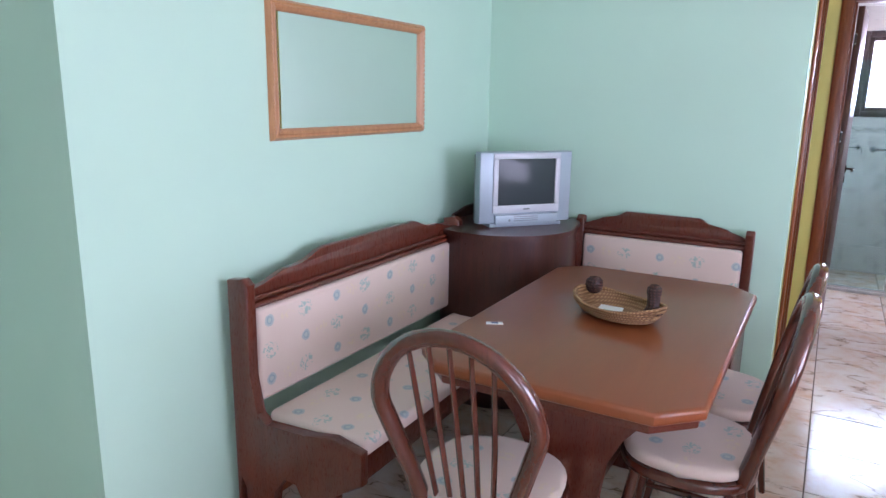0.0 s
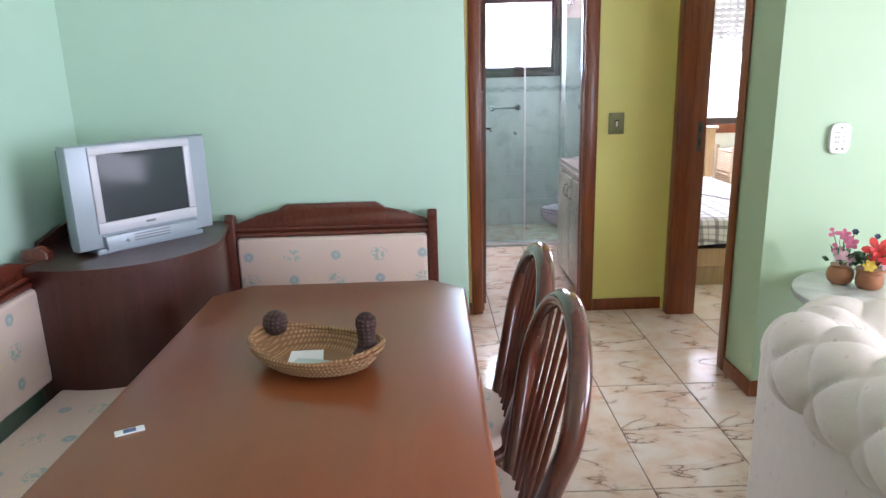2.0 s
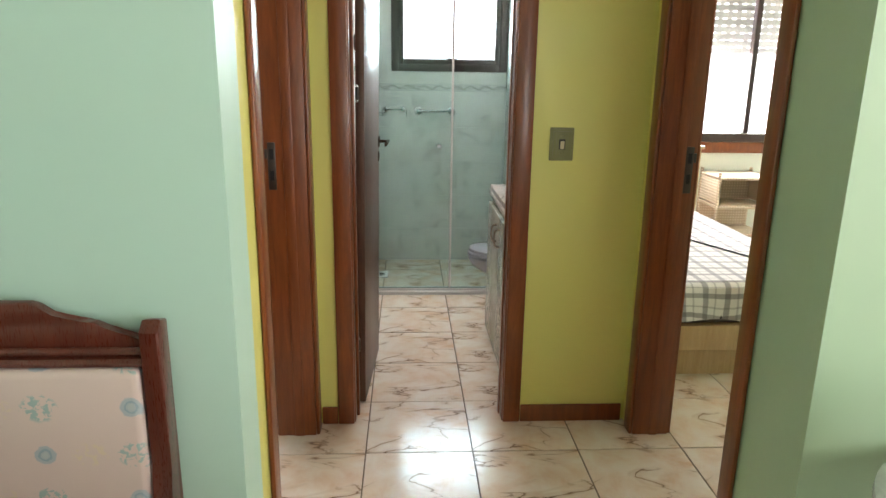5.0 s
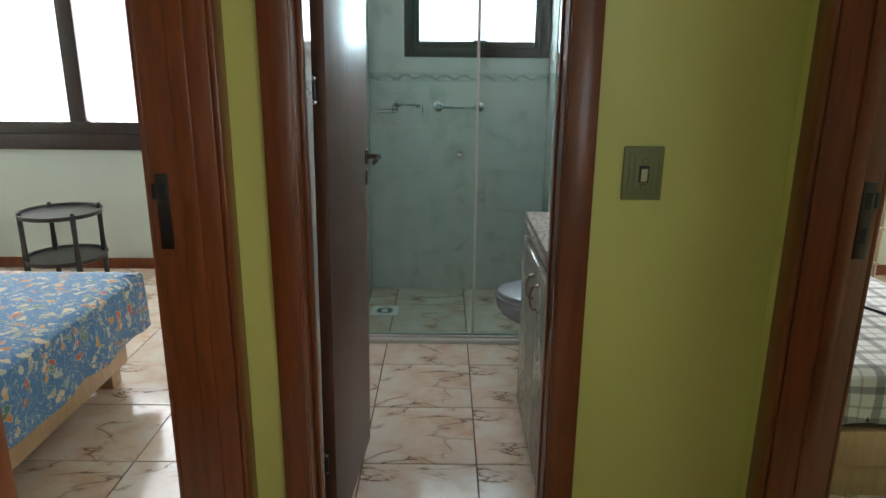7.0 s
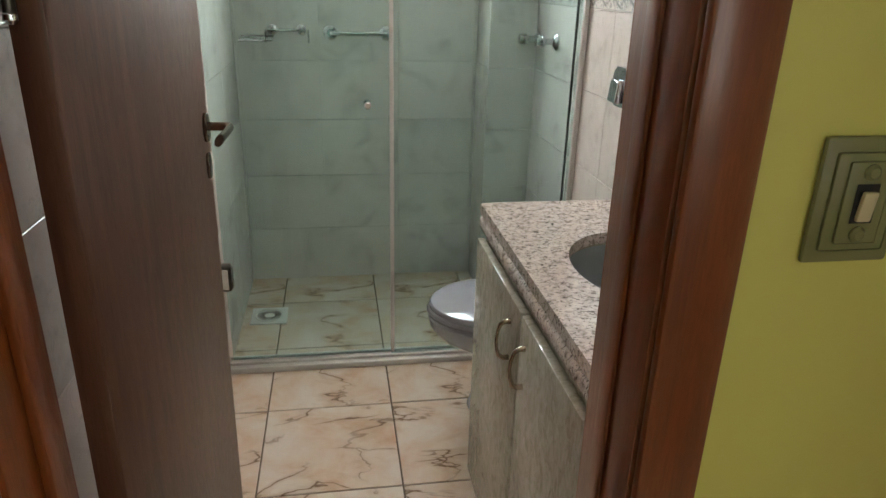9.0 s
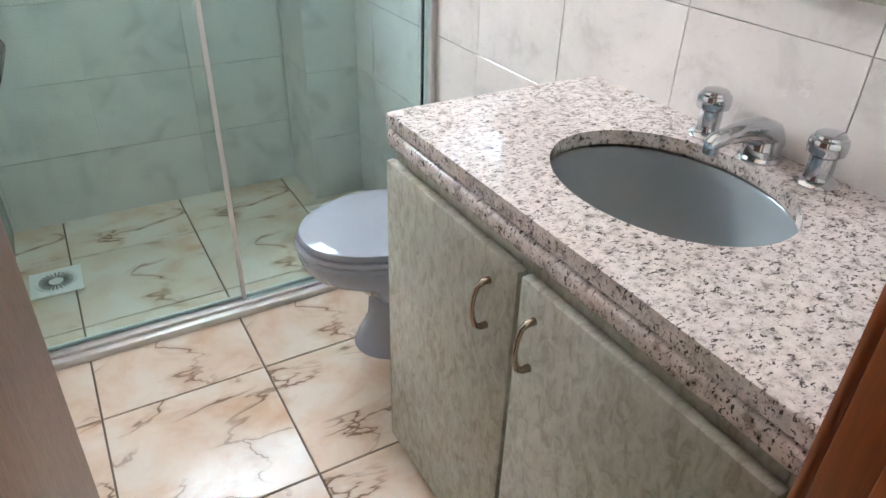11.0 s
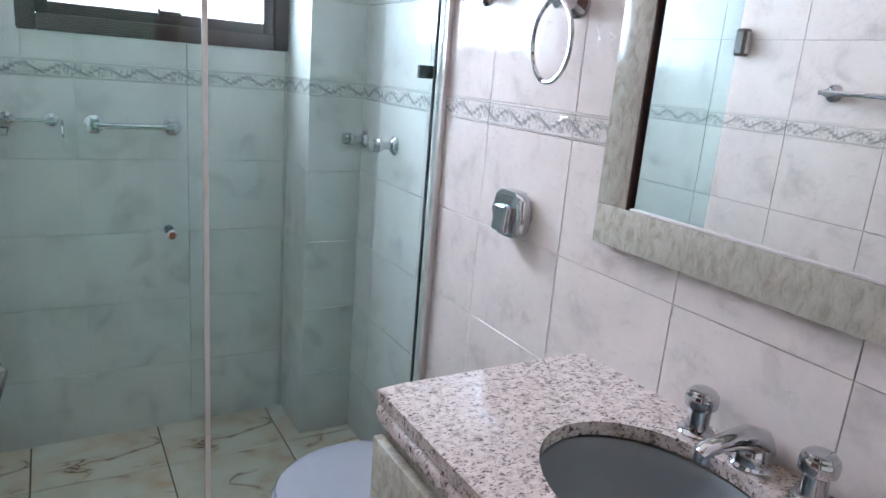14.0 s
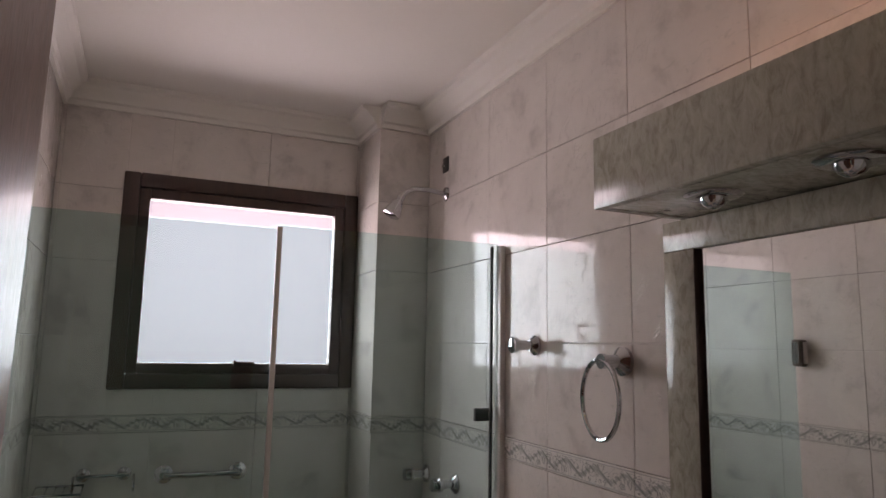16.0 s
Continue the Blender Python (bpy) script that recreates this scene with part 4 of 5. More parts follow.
def strike_plate(name, m):
    ob = thing(name, "dark metal strike plate let into the door jamb", "strike plate", m, group="strike plates")
    part("plate", box((-0.014, -0.003, -0.085), (0.014, 0, 0.085), 0.001), STEEL, ob)
    part("latch_lip", box((-0.024, -0.004, 0.028), (-0.0145, -0.001, 0.062), 0.001), STEEL, ob)
    part("bolt_hole", box((-0.007, -0.0036, 0.025), (0.007, -0.0031, 0.062)), BLACK, ob)
    part("bolt_hole", box((-0.007, -0.0036, -0.050), (0.007, -0.0031, -0.015)), BLACK, ob)


strike_plate("strike_plate", pose(-0.735, 0.1345, 1.075))
strike_plate("strike_plate", pose(0.775, 0.1045, 1.075, 0, 0, 0) @ Matrix.Diagonal((-1, 1, 1, 1)))

# ---------- sofa corner ----------
def tufted_roll(path, r0, n_around=72, step=0.008):
    """Sweeps a buttoned roll along a path of points."""
    pts = [Vector(p) for p in path]
    fine = []
    for a, b in zip(pts, pts[1:]):
        k = max(1, int((b - a).length / step))
        fine += [a.lerp(b, i / k) for i in range(k)]
    fine.append(pts[-1])
    bm = bmesh.new()
    rings, s = [], 0.0
    total = sum((b - a).length for a, b in zip(fine, fine[1:]))
    for i, p in enumerate(fine):
        if i:
            s += (p - fine[i - 1]).length
        d = (fine[min(i + 1, len(fine) - 1)] - fine[max(i - 1, 0)]).normalized()
        side = d.cross(Vector((0, 0, 1))).normalized()
        e = min(s, total - s)
        cap = math.sqrt(max(0.0, 1 - (1 - min(1, e / 0.10)) ** 2)) * 0.999 + 0.001
        ring = []
        for j in range(n_around):
            t = 2 * math.pi * j / n_around
            u, v = s / 0.21, t / (2 * math.pi) * 6
            f = (abs(math.sin(math.pi * (u + v * 0.5))) * abs(math.sin(math.pi * (u - v * 0.5)))) ** 0.5
            wob = 0.004 * noise.noise(Vector((s * 9, math.cos(t) * 2, math.sin(t) * 2)))
            r = cap * (r0 * (0.83 + 0.20 * f) + wob)
            ring.append(bm.verts.new(p + side * (r * math.cos(t)) + Vector((0, 0, r * math.sin(t)))))
        rings.append(ring)
    for a, b in zip(rings, rings[1:]):
        for j in range(n_around):
            bm.faces.new((a[j], a[(j + 1) % n_around], b[(j + 1) % n_around], b[j]))
    bm.faces.new(rings[0][::-1])
    bm.faces.new(rings[-1])
    return bm


def sofa():
    ob = thing("sofa", "off-white button-tufted fabric sofa with rolled back", "sofa", pose(-0.022, 0, 0))
    arc = [(0.355 + 0.16 - 0.16 * math.cos(a), -2.00 + 0.16 * math.sin(a), 0.62) for a in span(0, radians(90), 10)]
    part("rolled_back", tufted_roll([(0.355, -3.75, 0.62)] + arc + [(1.15, -1.84, 0.62)], 0.149), SOFA, ob)
    part("outer_back", box((0.275, -3.70, 0.04), (0.44, -1.79, 0.60), 0.025, 3), SOFA, ob)
    part("outer_arm", box((0.441, -1.93, 0.04), (1.12, -1.78, 0.60), 0.025, 3), SOFA, ob)
    part("seat_base", box((0.442, -3.70, 0.06), (1.12, -1.935, 0.28), 0.02, 3), SOFA, ob)
    for y0, y1 in ((-3.69, -2.82), (-2.81, -1.94)):
        part("seat_cushion", box((0.46, y0, 0.282), (1.15, y1, 0.44), 0.05, 4), SOFA, ob)
    for x in (0.33, 1.06):
        for y in (-3.62, -1.86):
            part("foot", lathe([(0.02, 0), (0.025, 0.04)], 12, pose(x, y, 0)), CHERRY, ob)


sofa()


def armchair():
    ob = thing("armchair", "off-white tufted armchair beside the side table", "armchair")
    part("rolled_back", tufted_roll([(1.55, -1.13, 0.62), (2.45, -1.13, 0.62)], 0.135), SOFA, ob)
    part("outer_back", box((1.56, -1.20, 0.04), (2.44, -1.02, 0.60), 0.025, 3), SOFA, ob)
    part("seat", box((1.58, -1.80, 0.04), (2.42, -1.205, 0.42), 0.04, 4), SOFA, ob)


armchair()


def make_white_marble():
    m = mat("painted_white_marble_top", (0.7, 0.72, 0.7), 0.15)
    g = G(m)
    n = g.noise(5, 5, 0.6, distort=0.8)
    g.base(g.ramp(n, (0.35, (0.50, 0.54, 0.52)), (0.5, (0.66, 0.69, 0.66)), (0.62, (0.74, 0.75, 0.73))))
    g.rough(g.step(g.noise(12), 0.3, 0.7, 0.12, 0.22))
    return m


WMARBLE = make_white_marble()
TERRACOTTA = mat("glazed_terracotta", (0.36, 0.15, 0.065), 0.4)
PLEAF = mat("dark_green_silk_leaf", (0.035, 0.09, 0.03), 0.5)
PETALS = [mat("pink_silk_petal", (0.62, 0.16, 0.26), 0.6), mat("pale_pink_silk_petal", (0.72, 0.45, 0.50), 0.6), mat("red_silk_petal", (0.66, 0.04, 0.03), 0.55), mat("yellow_silk_petal", (0.75, 0.52, 0.06), 0.6), mat("dark_blue_berry", (0.02, 0.03, 0.07), 0.4)]


def side_table():
    ob = thing("side_table", "round white marbled side table on a turned pedestal", "side table", pose(0.995, -1.33, 0))
    part("tabletop", lathe([(0.31, 0.566), (0.343, 0.570), (0.350, 0.582), (0.348, 0.597), (0.341, 0.602)], 56), WMARBLE, ob)
    part("pedestal", lathe([(0.10, 0.5655), (0.085, 0.55), (0.045, 0.52), (0.04, 0.46), (0.06, 0.38), (0.075, 0.30), (0.06, 0.22), (0.045, 0.16), (0.06, 0.12)], 24), WHITEPL, ob)
    for a in (30, 150, 270):
        part("foot", tube([(0.04 * math.cos(radians(a)), 0.04 * math.sin(radians(a)), 0.14), (0.14 * math.cos(radians(a)), 0.14 * math.sin(radians(a)), 0.10), (0.23 * math.cos(radians(a)), 0.23 * math.sin(radians(a)), 0.02)], [0.03, 0.026, 0.02], 10), WHITEPL, ob)


side_table()


def blossom(bm, c, d, size, n, wide=0.5, cup=0.25):
    """n pointed petals round the direction d."""
    d = Vector(d).normalized()
    u = d.orthogonal().normalized()
    w = d.cross(u)
    c = Vector(c)
    for i in range(n):
        a = 2 * math.pi * i / n
        o = u * math.cos(a) + w * math.sin(a)
        s = d.cross(o)
        def at(k, wd):
            return c + o * size * k + s * size * wide * wd + d * size * cup * k * (1.3 - 0.6 * k)
        p = [c, at(0.3, 0.34), at(0.65, 0.5), at(0.9, 0.28), at(1.0, 0), at(0.9, -0.28), at(0.65, -0.5), at(0.3, -0.34)]
        mid = bm.verts.new(c + o * size * 0.55 + d * size * cup * 0.3)
        v = [bm.verts.new(x) for x in p]
        for k in range(8):
            bm.faces.new((v[k], v[(k + 1) % 8], mid))


def flower_pot(m, label, prof, flowers, seed):
    ob = thing("flower_pot", label, "flower pot", m, group="flower pots on the side table")
    part("pot", lathe(prof, 28), TERRACOTTA, ob)
    rng = random.Random(seed)
    top = prof[-2][1]
    bm = bmesh.new()
    for i in range(30):
        a, e = rng.uniform(0, 2 * math.pi), rng.uniform(0.2, 1.0)
        dirn = Vector((math.cos(a) * e, math.sin(a) * e, rng.uniform(0.25, 1)))
        c = Vector((0, 0, top)) + dirn * rng.uniform(0.02, 0.06)
        s = dirn.orthogonal().normalized() * 0.014
        t = c + dirn.normalized() * rng.uniform(0.035, 0.055)
        v = [bm.verts.new(x) for x in (c, (c + t) / 2 + s, t, (c + t) / 2 - s)]
        k = bm.verts.new((c + t) / 2 + Vector((0, 0, 0.004)))
        for j in range(4):
            bm.faces.new((v[j], v[(j + 1) % 4], k))
    part("leaves", bm, PLEAF, ob)
    for col, pos, size, n, wide in flowers:
        part("stem", tube([(0, 0, top - 0.02), (pos[0] * 0.5, pos[1] * 0.5, (top + pos[2]) / 2), pos], 0.0018, 5), PLEAF, ob)
        bm = bmesh.new()
        dirn = Vector((pos[0] * 2 - 0.3, pos[1] * 2 - 0.75, 0.45))
        blossom(bm, pos, dirn, size, n, wide, 0.12)
        if n > 3:
            blossom(bm, Vector(pos) + dirn.normalized() * 0.004, dirn, size * 0.55, n, wide, 0.6)
        part("blossom", bm, PETALS[col], ob)


flower_pot(pose(0.872, -1.18, 0.602), "small round terracotta pot with pink silk orchids", [(0.030, 0), (0.044, 0.012), (0.051, 0.035), (0.046, 0.058), (0.036, 0.068), (0.039, 0.078), (0.034, 0.078)],
           [(0, (0.03, 0.0, 0.165), 0.030, 5, 0.75), (0, (0.012, 0.02, 0.195), 0.026, 5, 0.7), (1, (-0.02, -0.02, 0.125), 0.030, 5, 0.8), (0, (-0.028, 0.0, 0.145), 0.024, 3, 0.9), (0, (-0.035, 0.02, 0.205), 0.022, 3, 0.9), (1, (0.02, -0.035, 0.10), 0.026, 5, 0.7), (4, (0.055, 0.02, 0.205), 0.014, 6, 0.8)], 5)
flower_pot(pose(0.945, -1.255, 0.602), "small terracotta pot with a red silk poinsettia", [(0.036, 0), (0.046, 0.010), (0.050, 0.035), (0.047, 0.062), (0.052, 0.068), (0.052, 0.080), (0.046, 0.080)],
           [(2, (0.012, -0.01, 0.150), 0.060, 6, 0.55), (2, (0.035, 0.0, 0.115), 0.036, 5, 0.6), (3, (-0.03, -0.035, 0.10), 0.026, 6, 0.7), (1, (0.035, -0.035, 0.098), 0.022, 5, 0.8), (4, (0.03, 0.03, 0.20), 0.012, 6, 0.8)], 8)

# ---------- bedrooms ----------
def draped_cover(x0, x1, y0, y1, top, low, name, material, parent, seed, label=""):
    """A cover lying on a mattress with hanging, slightly waved sides."""
    bm = bmesh.new()
    n = 96
    def loop(grow, z, wave):
        pts = []
        per = 2 * ((x1 - x0) + (y1 - y0))
        for i in range(n):
            s = per * i / n
            w, h = x1 - x0, y1 - y0
            if s < w:
                p, o = (x0 + s, y0), (0, -1)
            elif s < w + h:
                p, o = (x1, y0 + s - w), (1, 0)
            elif s < 2 * w + h:
                p, o = (x1 - (s - w - h), y1), (0, 1)
            else:
                p, o = (x0, y1 - (s - 2 * w - h)), (-1, 0)
            k = grow + wave * noise.noise(Vector((s * 5, seed, z * 3)))
            pts.append((p[0] + o[0] * k, p[1] + o[1] * k, z + wave * 0.5 * noise.noise(Vector((s * 3.1, seed + 5, 0)))))
        return [bm.verts.new(q) for q in pts]
    rs = [loop(-0.06, top, 0), loop(-0.02, top - 0.004, 0), loop(0.0, top - 0.02, 0.004), loop(0.015, (top + low) / 2, 0.02), loop(0.025, low, 0.05)]
    for a, b in zip(rs, rs[1:]):
        for i in range(n):
            bm.faces.new((a[i], a[(i + 1) % n], b[(i + 1) % n], b[i]))
    bm.faces.new(rs[0])
    return part(name, bm, material, parent, label)


def bed_left():
    ob = thing("bed_blue", "bed with a blue printed bedspread on a pale wooden base", "bed")
    part("base", box((-2.9, -0.38, 0.09), (-1.53, 1.46, 0.26), 0.006), PINE, ob)
    for x in (-2.82, -1.60):
        for y in (-0.30, 1.40):
            part("leg", box((x - 0.04, y - 0.04, 0), (x + 0.04, y + 0.04, 0.10), 0.004), PINE, ob)
    part("mattress", box((-2.9, -0.38, 0.262), (-1.48, 1.52, 0.475), 0.03, 3), WHITEPL, ob)
    draped_cover(-2.9, -1.46, -0.38, 1.54, 0.49, 0.235, "bedspread", SEALIFE, ob, 3.0, "blue bedspread printed with sea creatures")


bed_left()


def tier_stand():
    ob = thing("tier_stand", "dark round two-tier wooden stand", "stand", pose(-2.40, 2.6, 0))
    for z, r in ((0.505, 0.225), (0.235, 0.225)):
        part("tray", lathe([(r - 0.01, z - 0.012), (r, z - 0.008), (r, z + 0.004), (r + 0.006, z + 0.016), (r - 0.008, z + 0.016), (r - 0.012, z)], 40), BLACKWOOD, ob)
    for a in (45, 135, 225, 315):
        x, y = 0.215 * math.cos(radians(a)), 0.215 * math.sin(radians(a))
        part("post", tube([(x, y, 0), (x, y, 0.12), (x, y, 0.24), (x, y, 0.36), (x, y, 0.50), (x, y, 0.535)], [0.012, 0.016, 0.018, 0.014, 0.016, 0.010], 10), BLACKWOOD, ob)


tier_stand()


def bed_right():
    ob = thing("bed_checked", "bed with a checked cover on a pale pine base", "bed")
    part("base_board", box((0.93, 0.60, 0.15), (1.84, 2.44, 0.275), 0.005), PINE, ob)
    part("plinth", box((0.97, 0.66, 0.0), (1.80, 2.40, 0.15), 0.003), PINE, ob)
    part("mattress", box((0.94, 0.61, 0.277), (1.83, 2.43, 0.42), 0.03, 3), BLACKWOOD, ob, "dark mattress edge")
    draped_cover(0.94, 1.83, 0.61, 2.43, 0.475, 0.30, "checked_cover", PLAID, ob, 7.0, "white and dark checked bed cover")
    for x0, x1 in ((0.93, 0.99), (1.78, 1.86)):
        part("headboard_post", box((x0, 2.45, 0), (x1, 2.51, 0.90), 0.006), PINE, ob)
    part("headboard_cap", box((0.91, 2.44, 0.90), (1.88, 2.52, 0.925), 0.006), PINE, ob)
    for x in span(1.03, 1.66, 6):
        part("headboard_slat", box((x, 2.465, 0.45), (x + 0.085, 2.49, 0.895), 0.004), PINE, ob)


bed_right()


def wicker_shelf():
    ob = thing("wicker_shelf", "pale wicker shelf unit below the window", "shelf unit", pose(2.36, 2.90, 0))
    for z in (0.20, 0.42, 0.645):
        part("shelf", box((-0.21, -0.17, z - 0.012), (0.21, 0.17, z + 0.012), 0.004), PALEWICKER, ob)
        part("front_braid", tube([(-0.215, -0.175, z), (0.215, -0.175, z)], 0.013, 8), PALEWICKER, ob)
    for x in (-0.205, 0.205):
        for y in (-0.165, 0.165):
            part("post", tube([(x, y, 0), (x, y, 0.69)], 0.014, 8), PALEWICKER, ob)
        part("side_panel", box((x - 0.006, -0.15, 0.44), (x + 0.006, 0.15, 0.63), 0.002), PALEWICKER, ob)
    part("back_panel", box((-0.19, 0.155, 0.10), (0.19, 0.168, 0.63), 0.002), PALEWICKER, ob)


wicker_shelf()
SLAT = mat("white_shutter_slat", (0.62, 0.60, 0.58), 0.5)


def roller_shutter():
    ob = thing("roller_shutter", "half lowered white roller shutter outside the window", "shutter")
    for i in range(12):
        z = 1.58 + i * 0.055
        part("slat", box((1.605, 3.215, z), (2.505, 3.227, z + 0.046), 0.004, 2), SLAT, ob)
        part("slat", box((2.505, 3.215, z), (3.405, 3.227, z + 0.046), 0.004, 2), SLAT, ob)
        for k in range(24):
            part("slat_link", box((1.615 + k * 0.075, 3.218, z + 0.046), (1.657 + k * 0.075, 3.224, z + 0.055)), SLAT, ob)


roller_shutter()
structure("window_sill_board", box((1.565, 3.098, 0.80), (3.445, 3.118, 0.888), 0.004), TRIM, "reddish wooden apron below the window", "window trim")

# ---------- bathroom shell: tiles, border, coving ----------
_tile = {}
ZROWS = [-0.005, 0.25, 0.505, 0.76, 1.015, 1.27, 1.327, 1.583, 1.835, 2.085, 2.36]


def wall_piece(w, h, material, name):
    key = (round(w, 3), round(h, 3), name)
    if key not in _tile:
        g, t, ch = 0.0007, 0.008, 0.0009
        bm = bmesh.new()
        a, b = w / 2 - g, h / 2 - g
        lo = [bm.verts.new((x, t, z)) for x, z in ((-a, -b), (a, -b), (a, b), (-a, b))]
        mi = [bm.verts.new((x, ch, z)) for x, z in ((-a, -b), (a, -b), (a, b), (-a, b))]
        hi = [bm.verts.new((x, 0, z)) for x, z in ((-a + ch, -b + ch), (a - ch, -b + ch), (a - ch, b - ch), (-a + ch, b - ch))]
        for i in range(4):
            j = (i + 1) % 4
            bm.faces.new((lo[i], lo[j], mi[j], mi[i]))
            bm.faces.new((mi[i], mi[j], hi[j], hi[i]))
        bm.faces.new(hi)
        _tile[key] = mesh_of(bm, name, material, False)
    return _tile[key]


def tile_face(parent, m, cols, hole=None):
    """Tiles a face; m puts local x along the face, z up, -y out of it."""
    rng = random.Random(len(parent.name))
    for a, b in zip(cols, cols[1:]):
        for c, d in zip(ZROWS, ZROWS[1:]):
            border = abs(c - 1.27) < 1e-6
            cells = [(a, b, c, d)]
            if hole and b > hole[0] and a < hole[1] and d > hole[2] and c < hole[3]:
                x0, x1, z0, z1 = hole
                cells = [(a, min(b, x0), c, d), (max(a, x1), b, c, d), (max(a, x0), min(b, x1), c, min(d, z0)), (max(a, x0), min(b, x1), max(c, z1), d)]
            for p, q, r, s in cells:
                if q - p < 0.008 or s - r < 0.008:
                    continue
                ob = new("border_tile" if border else "wall_tile", wall_piece(q - p, s - r, BORDER if border else WALLTILE, "border_tile" if border else "wall_tile"))
                ob.parent = parent
                ob.matrix_basis = m @ pose((p + q) / 2, -0.002 if border else rng.uniform(0, 0.0005), (r + s) / 2, rng.gauss(0, 0.04), 0, rng.gauss(0, 0.04))


RIGHT = Matrix(((0, 1, 0, 0.672), (-1, 0, 0, 0), (0, 0, 1, 0), (0, 0, 0, 1)))    # local x = -y
LEFT = Matrix(((0, -1, 0, -0.567), (1, 0, 0, 0), (0, 0, 1, 0), (0, 0, 0, 1)))    # local x = y
ycols = [0.377, 0.705, 1.035, 1.365, 1.692, 2.02, 2.35, 2.68, 2.742]
structure("wall_bath_pillar", box((0.483, 2.503, 0), (0.68, 2.75, CEIL_BATH)), GROUTW, "narrow tiled corner pillar in the shower", "pillar")
tile_face(bpy.data.objects["wall_bath_right"], RIGHT, [-2.495] + [-y for y in ycols[::-1] if y < 2.4])
tile_face(bpy.data.objects["wall_bath_left"], LEFT, ycols)
tile_face(bpy.data.objects["wall_bath_end"], Matrix.Translation((0, 2.742, 0)), [-0.567, -0.555, -0.215, 0.125, 0.465, 0.475], (-0.355, 0.466, 1.415, 2.145))
tile_face(bpy.data.objects["wall_bath_pillar"], Matrix.Translation((0, 2.495, 0)), [0.475, 0.672])
tile_face(bpy.data.objects["wall_bath_pillar"], Matrix(((0, 1, 0, 0.475), (-1, 0, 0, 0), (0, 0, 1, 0), (0, 0, 0, 1))), [-2.742, -2.495])
tile_face(bpy.data.objects["wall_hall_end"], Matrix(((-1, 0, 0, 0), (0, -1, 0, 0.3695), (0, 0, 1, 0), (0, 0, 0, 1))), [-0.66, -0.33, 0.0, 0.33, 0.567], (-0.222, 0.54, -0.1, 2.175))
for nm in ("wall_bath_right", "wall_bath_left", "wall_bath_end"):
    bpy.data.objects[nm].data.materials[0] = GROUTW


def coving():
    prof = [(0.0, 0.0), (0.012, 0.0), (0.014, 0.016), (0.024, 0.022), (0.028, 0.036), (0.046, 0.050), (0.052, 0.062), (0.068, 0.068), (0.072, 0.082), (0.0, 0.082)]
    runs = [((0.672, 0.377), (0.672, 2.495), (-1, 0)), ((0.672, 2.495), (0.475, 2.495), (0, -1)), ((0.475, 2.495), (0.475, 2.742), (-1, 0)),
            ((0.475, 2.742), (-0.567, 2.742), (0, -1)), ((-0.567, 2.742), (-0.567, 0.377), (1, 0))]
    for p, q, n in runs:
        bm = bmesh.new()
        A = [bm.verts.new((p[0] + n[0] * a, p[1] + n[1] * a, 2.357 + z)) for a, z in prof]
        B = [bm.verts.new((q[0] + n[0] * a, q[1] + n[1] * a, 2.357 + z)) for a, z in prof]
        k = len(prof)
        for i in range(k):
            bm.faces.new((A[i], A[(i + 1) % k], B[(i + 1) % k], B[i]))
        bm.faces.new(A)
        bm.faces.new(B[::-1])
        structure("coving", bm, WHITE, "white stepped plaster coving", "coving")


coving()
structure("shower_sill", box((-0.566, 1.885, -0.003), (0.671, 1.955, 0.022), 0.004), ALU, "low pale threshold under the shower glass", "threshold")


def shower_screen():
    ob = thing("shower_screen", "greenish glass shower screen with slim aluminium posts", "shower screen")
    for nm, lo, hi in (("sliding_pane", (-0.555, 1.936, 0.03), (0.030, 1.944, 1.86)), ("fixed_pane", (0.022, 1.916, 0.03), (0.655, 1.924, 1.865))):
        p = part(nm, box(lo, hi), SHOWERGLASS, ob)
        p.visible_shadow = False
    part("post", box((0.021, 1.908, 0.041), (0.034, 1.9155, 1.86), 0.002), ALU, ob)
    part("wall_channel", box((0.654, 1.905, 0.022), (0.671, 1.935, 1.86), 0.003), ALU, ob)
    part("gasket", box((0.640, 1.937, 0.022), (0.648, 1.944, 1.86), 0.001), BLACK, ob)
    part("bottom_rail", box((-0.566, 1.905, 0.0225), (0.644, 1.915, 0.034), 0.002), ALU, ob)
    part("bottom_rail", box((-0.566, 1.946, 0.0225), (0.644, 1.954, 0.035), 0.002), ALU, ob)
    part("clip", box((0.60, 1.946, 1.365), (0.655, 1.962, 1.40), 0.003), BLACK, ob)
    part("knob", lathe([(0.004, 0), (0.004, 0.014), (0.011, 0.016), (0.012, 0.026), (0.008, 0.03)], 14, pose(-0.05, 1.944, 0.96, -90)), CHROME, ob)
    part("knob", lathe([(0.004, 0), (0.004, 0.014), (0.011, 0.016), (0.012, 0.026), (0.008, 0.03)], 14, pose(-0.05, 1.936, 0.96, 90)), CHROME, ob)


shower_screen()


def floor_drain():
    ob = thing("floor_drain", "square white floor drain with slotted round grate", "drain", pose(-0.46, 2.335, 0.001))
    part("plate", box((-0.075, -0.075, 0), (0.075, 0.075, 0.005), 0.002), WHITEPL, ob)
    part("rim", tube([(0.058 * math.cos(a), 0.058 * math.sin(a), 0.005) for a in span(0, 2 * math.pi, 28)[:-1]], 0.0035, 6, True), WHITEPL, ob)
    for a in span(0, 2 * math.pi, 24)[:-1]:
        part("slot", box((0.022, -0.0022, 0.0045), (0.050, 0.0022, 0.0062), 0, 1, Matrix.Rotation(a, 4, "Z")), BLACK, ob)


floor_drain()

